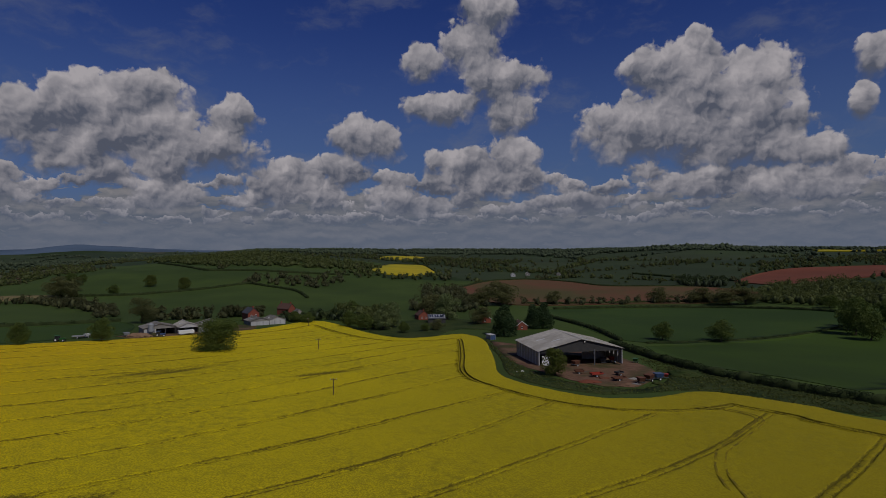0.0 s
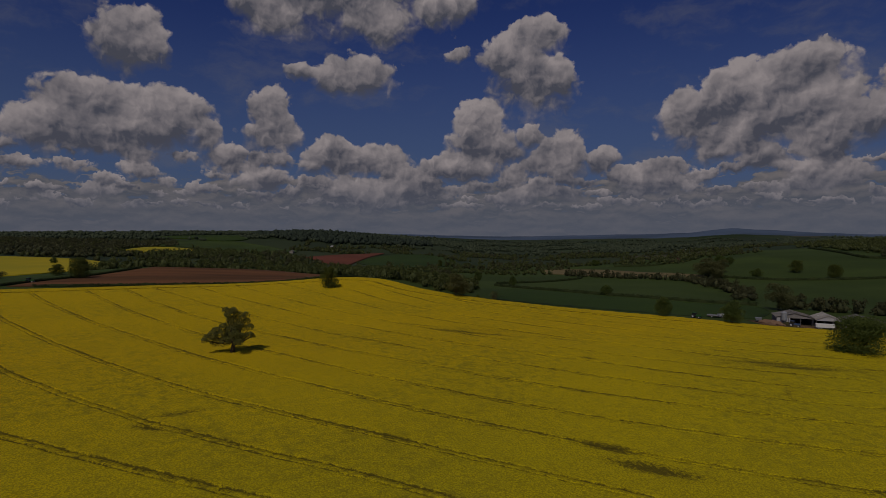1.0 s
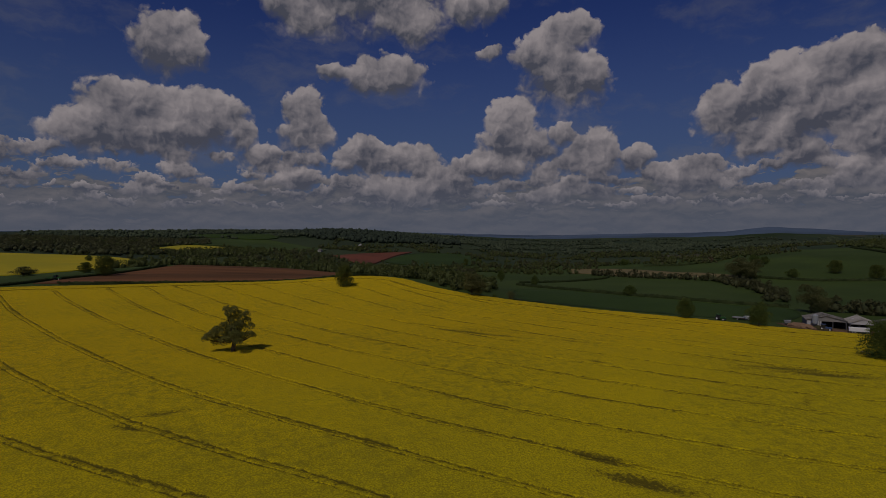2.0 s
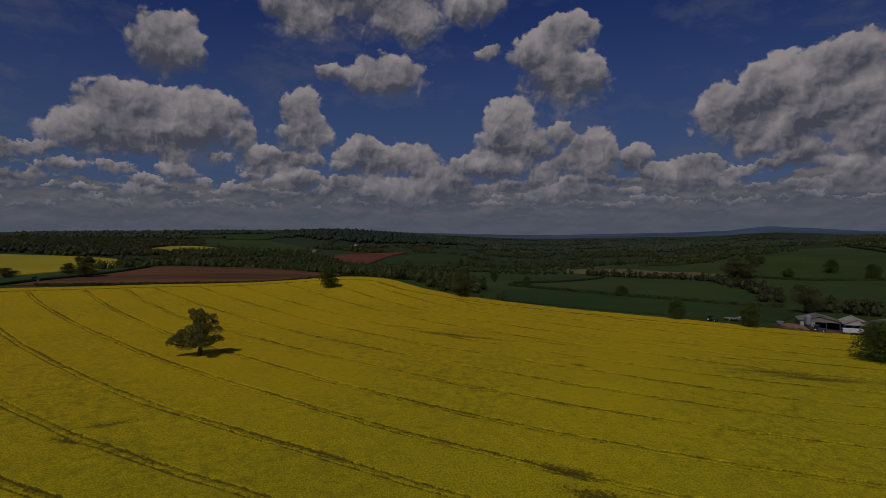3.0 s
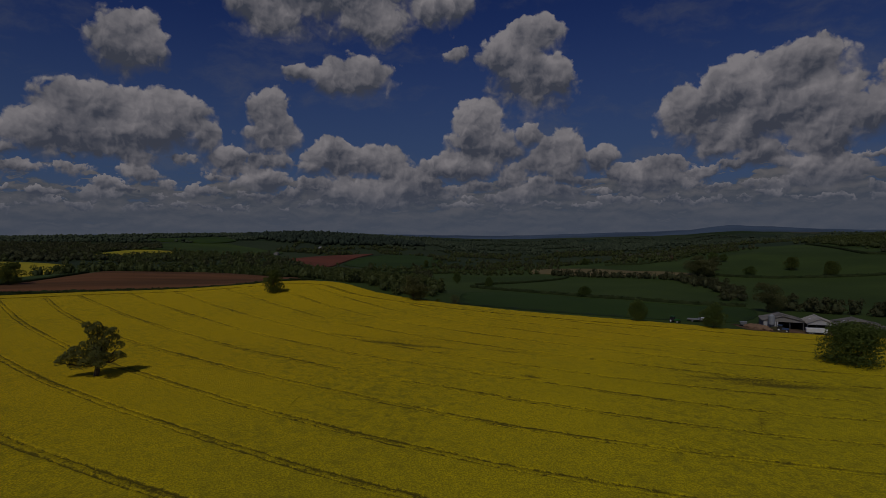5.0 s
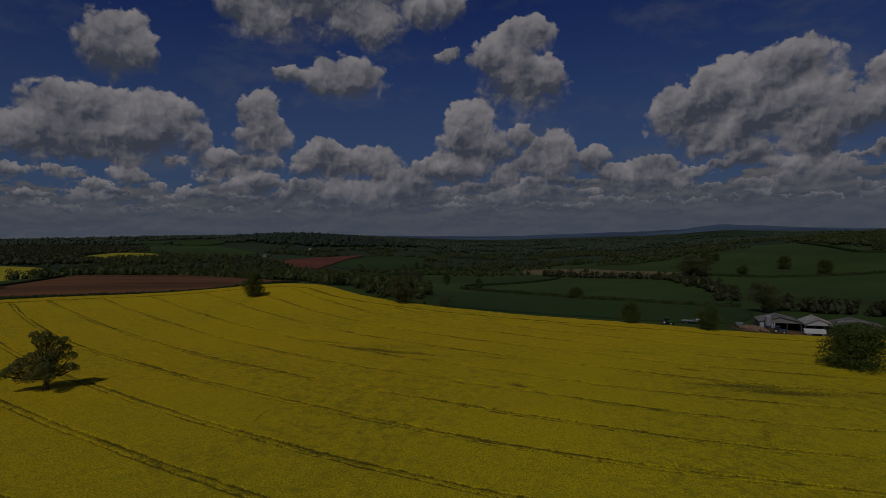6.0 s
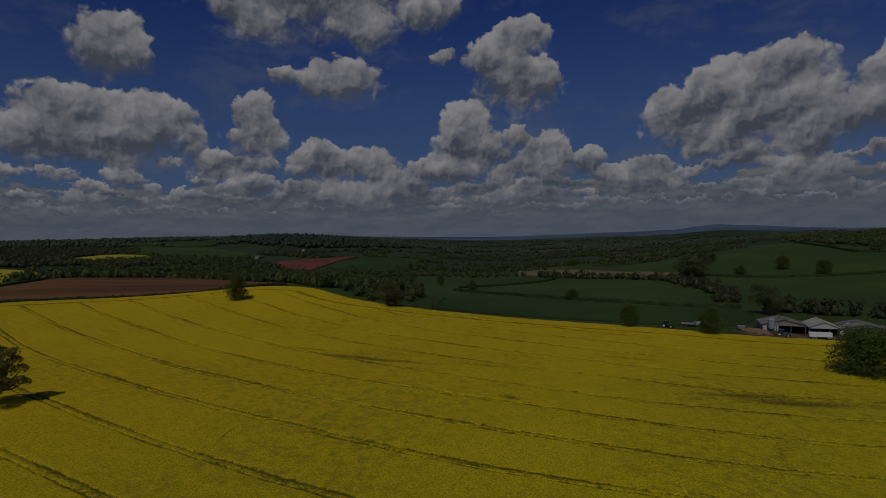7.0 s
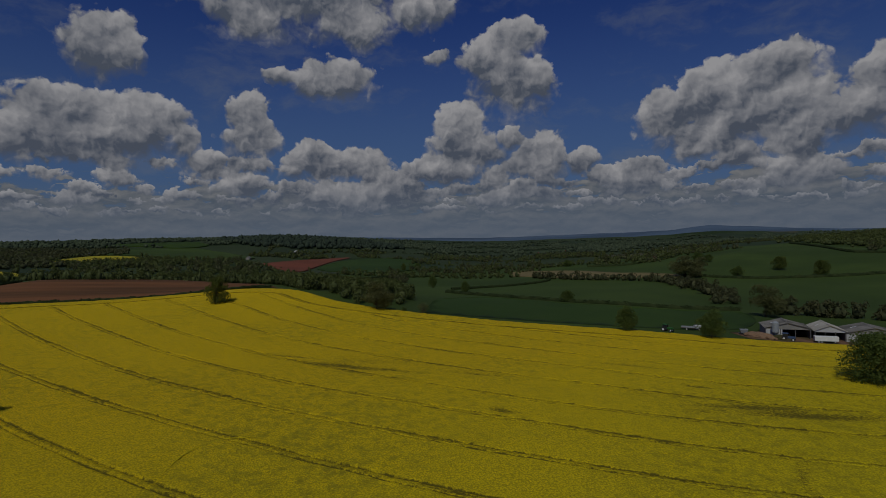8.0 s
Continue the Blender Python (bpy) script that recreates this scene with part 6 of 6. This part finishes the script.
def trailer(x, y, turn, paint, label, length=5.0, side=0.7, bed=0.95):
    t = thing("trailer", x, y, turn, label, "trailer", "machines about the yards")
    bm = bmesh.new()
    box(bm, 0, -1.1, bed, length, 1.1, bed + 0.12)
    box(bm, 0.2, -0.3, bed - 0.25, length - 0.2, 0.3, bed)
    part("bed", bm, M["rust"], t)
    for x0, y0, x1, y1 in ((0, -1.1, length, -1.03), (0, 1.03, length, 1.1), (0, -1.03, 0.07, 1.03), (length - 0.07, -1.03, length, 1.03)):
        bm = bmesh.new()
        box(bm, x0, y0, bed + 0.12, x1, y1, bed + 0.12 + side)
        part("side_board", bm, M[paint], t)
    bm = bmesh.new()
    box(bm, length, -0.08, bed - 0.35, length + 1.4, 0.08, bed - 0.2)
    part("drawbar", bm, M["steel"], t)
    for py in (-0.95, 0.95):
        wheel(t, length * 0.42, py, 0.45, 0.3)


def heap(x, y, rx, ry, high, mat, label, seed, name="heap"):
    rng = np.random.RandomState(seed)
    bm = bmesh.new()
    bmesh.ops.create_icosphere(bm, subdivisions=4, radius=1)
    px, py = x * UNIT, y * UNIT
    for v in bm.verts:
        n = 1 + 0.25 * noise.noise(v.co * 2.2 + Vector((seed, 0, 0))) + 0.12 * noise.noise(v.co * 6 + Vector((seed, 3, 0)))
        v.co = Vector((px + v.co.x * rx * n, py + v.co.y * ry * n, gz(px, py) - 0.15 + max(v.co.z, -0.1) * high * n))
    ob = part(name, bm, M[mat], None, label)
    return tagged(ob, label, "heap")


def machine(x, y, turn, paint, label, size=1.0):
    """A drawn farm implement: a hopper on a frame with two wheels."""
    t = thing("farm_implement", x, y, turn, label, "implement", "machines about the yards")
    bm = bmesh.new()
    a = [(-1.0, -0.8, 1.0), (1.0, -0.8, 1.0), (1.0, 0.8, 1.0), (-1.0, 0.8, 1.0)]
    b = [(-1.5, -1.2, 2.3), (1.5, -1.2, 2.3), (1.5, 1.2, 2.3), (-1.5, 1.2, 2.3)]
    va = [bm.verts.new(Vector(p) * size) for p in a]
    vb = [bm.verts.new(Vector(p) * size) for p in b]
    bm.faces.new(va[::-1])
    bm.faces.new(vb)
    for i in range(4):
        bm.faces.new((va[i], va[(i + 1) % 4], vb[(i + 1) % 4], vb[i]))
    part("hopper", bm, M[paint], t)
    bm = bmesh.new()
    for s in (-1, 1):
        box(bm, -1.8 * size, s * 0.7 * size - 0.06, 0.75 * size, 2.6 * size, s * 0.7 * size + 0.06, 0.9 * size)
    box(bm, -1.8 * size, -0.7 * size, 0.75 * size, -1.65 * size, 0.7 * size, 0.9 * size)
    part("chassis", bm, M["steel"], t)
    for s in (-1, 1):
        wheel(t, 0, s * 1.05 * size, 0.5 * size, 0.3 * size)


def silo(x, y):
    s = thing("feed_silo", x, y, 0, "grey steel feed silo on legs beside the shed", "silo")
    bm = bmesh.new()
    bmesh.ops.create_cone(bm, cap_ends=True, segments=16, radius1=1.3, radius2=1.3, depth=3.6, matrix=Matrix.Translation((0, 0, 4.2)))
    bmesh.ops.create_cone(bm, cap_ends=True, segments=16, radius1=0.3, radius2=1.3, depth=1.4, matrix=Matrix.Translation((0, 0, 1.7)))
    bmesh.ops.create_cone(bm, cap_ends=True, segments=16, radius1=1.3, radius2=0.25, depth=0.8, matrix=Matrix.Translation((0, 0, 6.4)))
    part("tank", bm, M["grey_paint"], s)
    for k in range(4):
        a = radians(45 + 90 * k)
        bm = bmesh.new()
        tube(bm, (1.2 * math.cos(a), 1.2 * math.sin(a), -0.2), (1.2 * math.cos(a), 1.2 * math.sin(a), 2.6), 0.07, 0.07)
        part("leg", bm, M["steel"], s)


def white_wagon(x, y, turn):
    t = thing("wagon", x, y, turn, "long white box wagon parked at the edge of the crop", "wagon")
    bm = bmesh.new()
    box(bm, 0, -1.2, 0.8, 7.8, 1.2, 2.5)
    bmesh.ops.bevel(bm, geom=bm.edges[:], offset=0.06, segments=1, affect="EDGES")
    part("body", bm, M["white_paint"], t)
    bm = bmesh.new()
    box(bm, 0.2, -0.5, 0.5, 7.6, 0.5, 0.8)
    part("chassis", bm, M["steel"], t)
    for px in (1.3, 2.3, 6.6):
        for py in (-0.95, 0.95):
            wheel(t, px, py, 0.45, 0.28)


silo(-203, 390)
white_wagon(-187, 396, 38)
tractor(-196, 388, 20, "blue_paint", "dark tractor parked before the sheds")
heap(-208, 383, 6.5, 3.5, 2.2, "hay", "heap of brown manure before the sheds", 3)
heap(-199, 389, 4.5, 3.0, 1.8, "yard", "heap of pale rubble before the sheds", 4)
machine(-216, 383, 40, "grey_paint", "grey hopper spreader at the corner of the yard", 1.0)
trailer(-242, 366, 25, "grey_paint", "grey flat trailer parked on the grass", 5.5, 0.4)
machine(-236, 372, 70, "white_paint", "pale implement parked on the grass", 0.9)
trailer(-233, 376, 60, "rust", "rusty trailer parked on the grass", 4.5, 0.5)
tractor(-241, 352, 10, "green_paint", "green tractor parked below the crop")
tractor(-518, -48, 60, "green_paint", "green tractor working the ploughed field")
trailer(-513, -53, 62, "green_paint", "green drill behind the tractor", 3.2, 0.6)
machine(97, 322, 20, "red_paint", "red baler standing in the barn's mouth", 1.15)
machine(90, 317, 80, "dark_cladding", "dark implement standing in the barn's mouth", 1.1)
machine(72, 306, 30, "rust", "rusty implement beside the barn post", 1.0)
machine(110, 322, 60, "green_paint", "green implement beside the barn", 0.9)
trailer(72, 275, 15, "red_paint", "bright red trailer frame in the yard", 4.6, 0.5)
trailer(80, 266, 20, "rust", "rusty flat trailer in the yard", 5.2, 0.35)
trailer(86, 280, 30, "dark_cladding", "dark cart in the yard", 3.0, 0.5)
trailer(66, 283, 5, "rust", "rusty cart beside the tree", 3.4, 0.4)
machine(92, 262, 100, "rust", "rust-brown implement at the yard's edge", 1.0)
machine(98, 268, 40, "rust", "brown upright implement at the yard's edge", 1.1)
machine(104, 272, 10, "blue_paint", "blue-grey tank implement at the yard's edge", 1.1)
machine(109, 276, 70, "red_paint", "small red implement under the hedge", 0.8)
heap(77, 272, 2.6, 1.6, 0.9, "rust", "low heap of rusty scrap in the yard", 21)
heap(92, 272, 2.0, 1.5, 0.8, "block", "small heap of broken rubble in the yard", 22)
heap(88, 259, 2.4, 1.4, 0.7, "old_roof", "small heap of grey rubble at the yard's edge", 23)
heap(100, 262, 2.2, 1.5, 1.0, "rough_grass", "weedy little mound at the yard's edge", 24, "mound")
heap(83, 256, 4.0, 2.4, 1.1, "yard", "low heap of red earth at the yard's edge", 8)
heap(68, 262, 4.5, 2.2, 1.0, "soil_red", "low bank of red earth at the yard's edge", 9)
heap(122, 285, 7.0, 4.0, 2.4, "rough_grass", "grassed-over mound beside the hedge", 10, "mound")
heap(40, 286, 0.9, 0.6, 0.5, "white_paint", "pale sack lying on the grass bank", 11, "sack")
heap(37, 284, 0.6, 0.5, 0.4, "white_paint", "pale sack lying on the grass bank", 12, "sack")
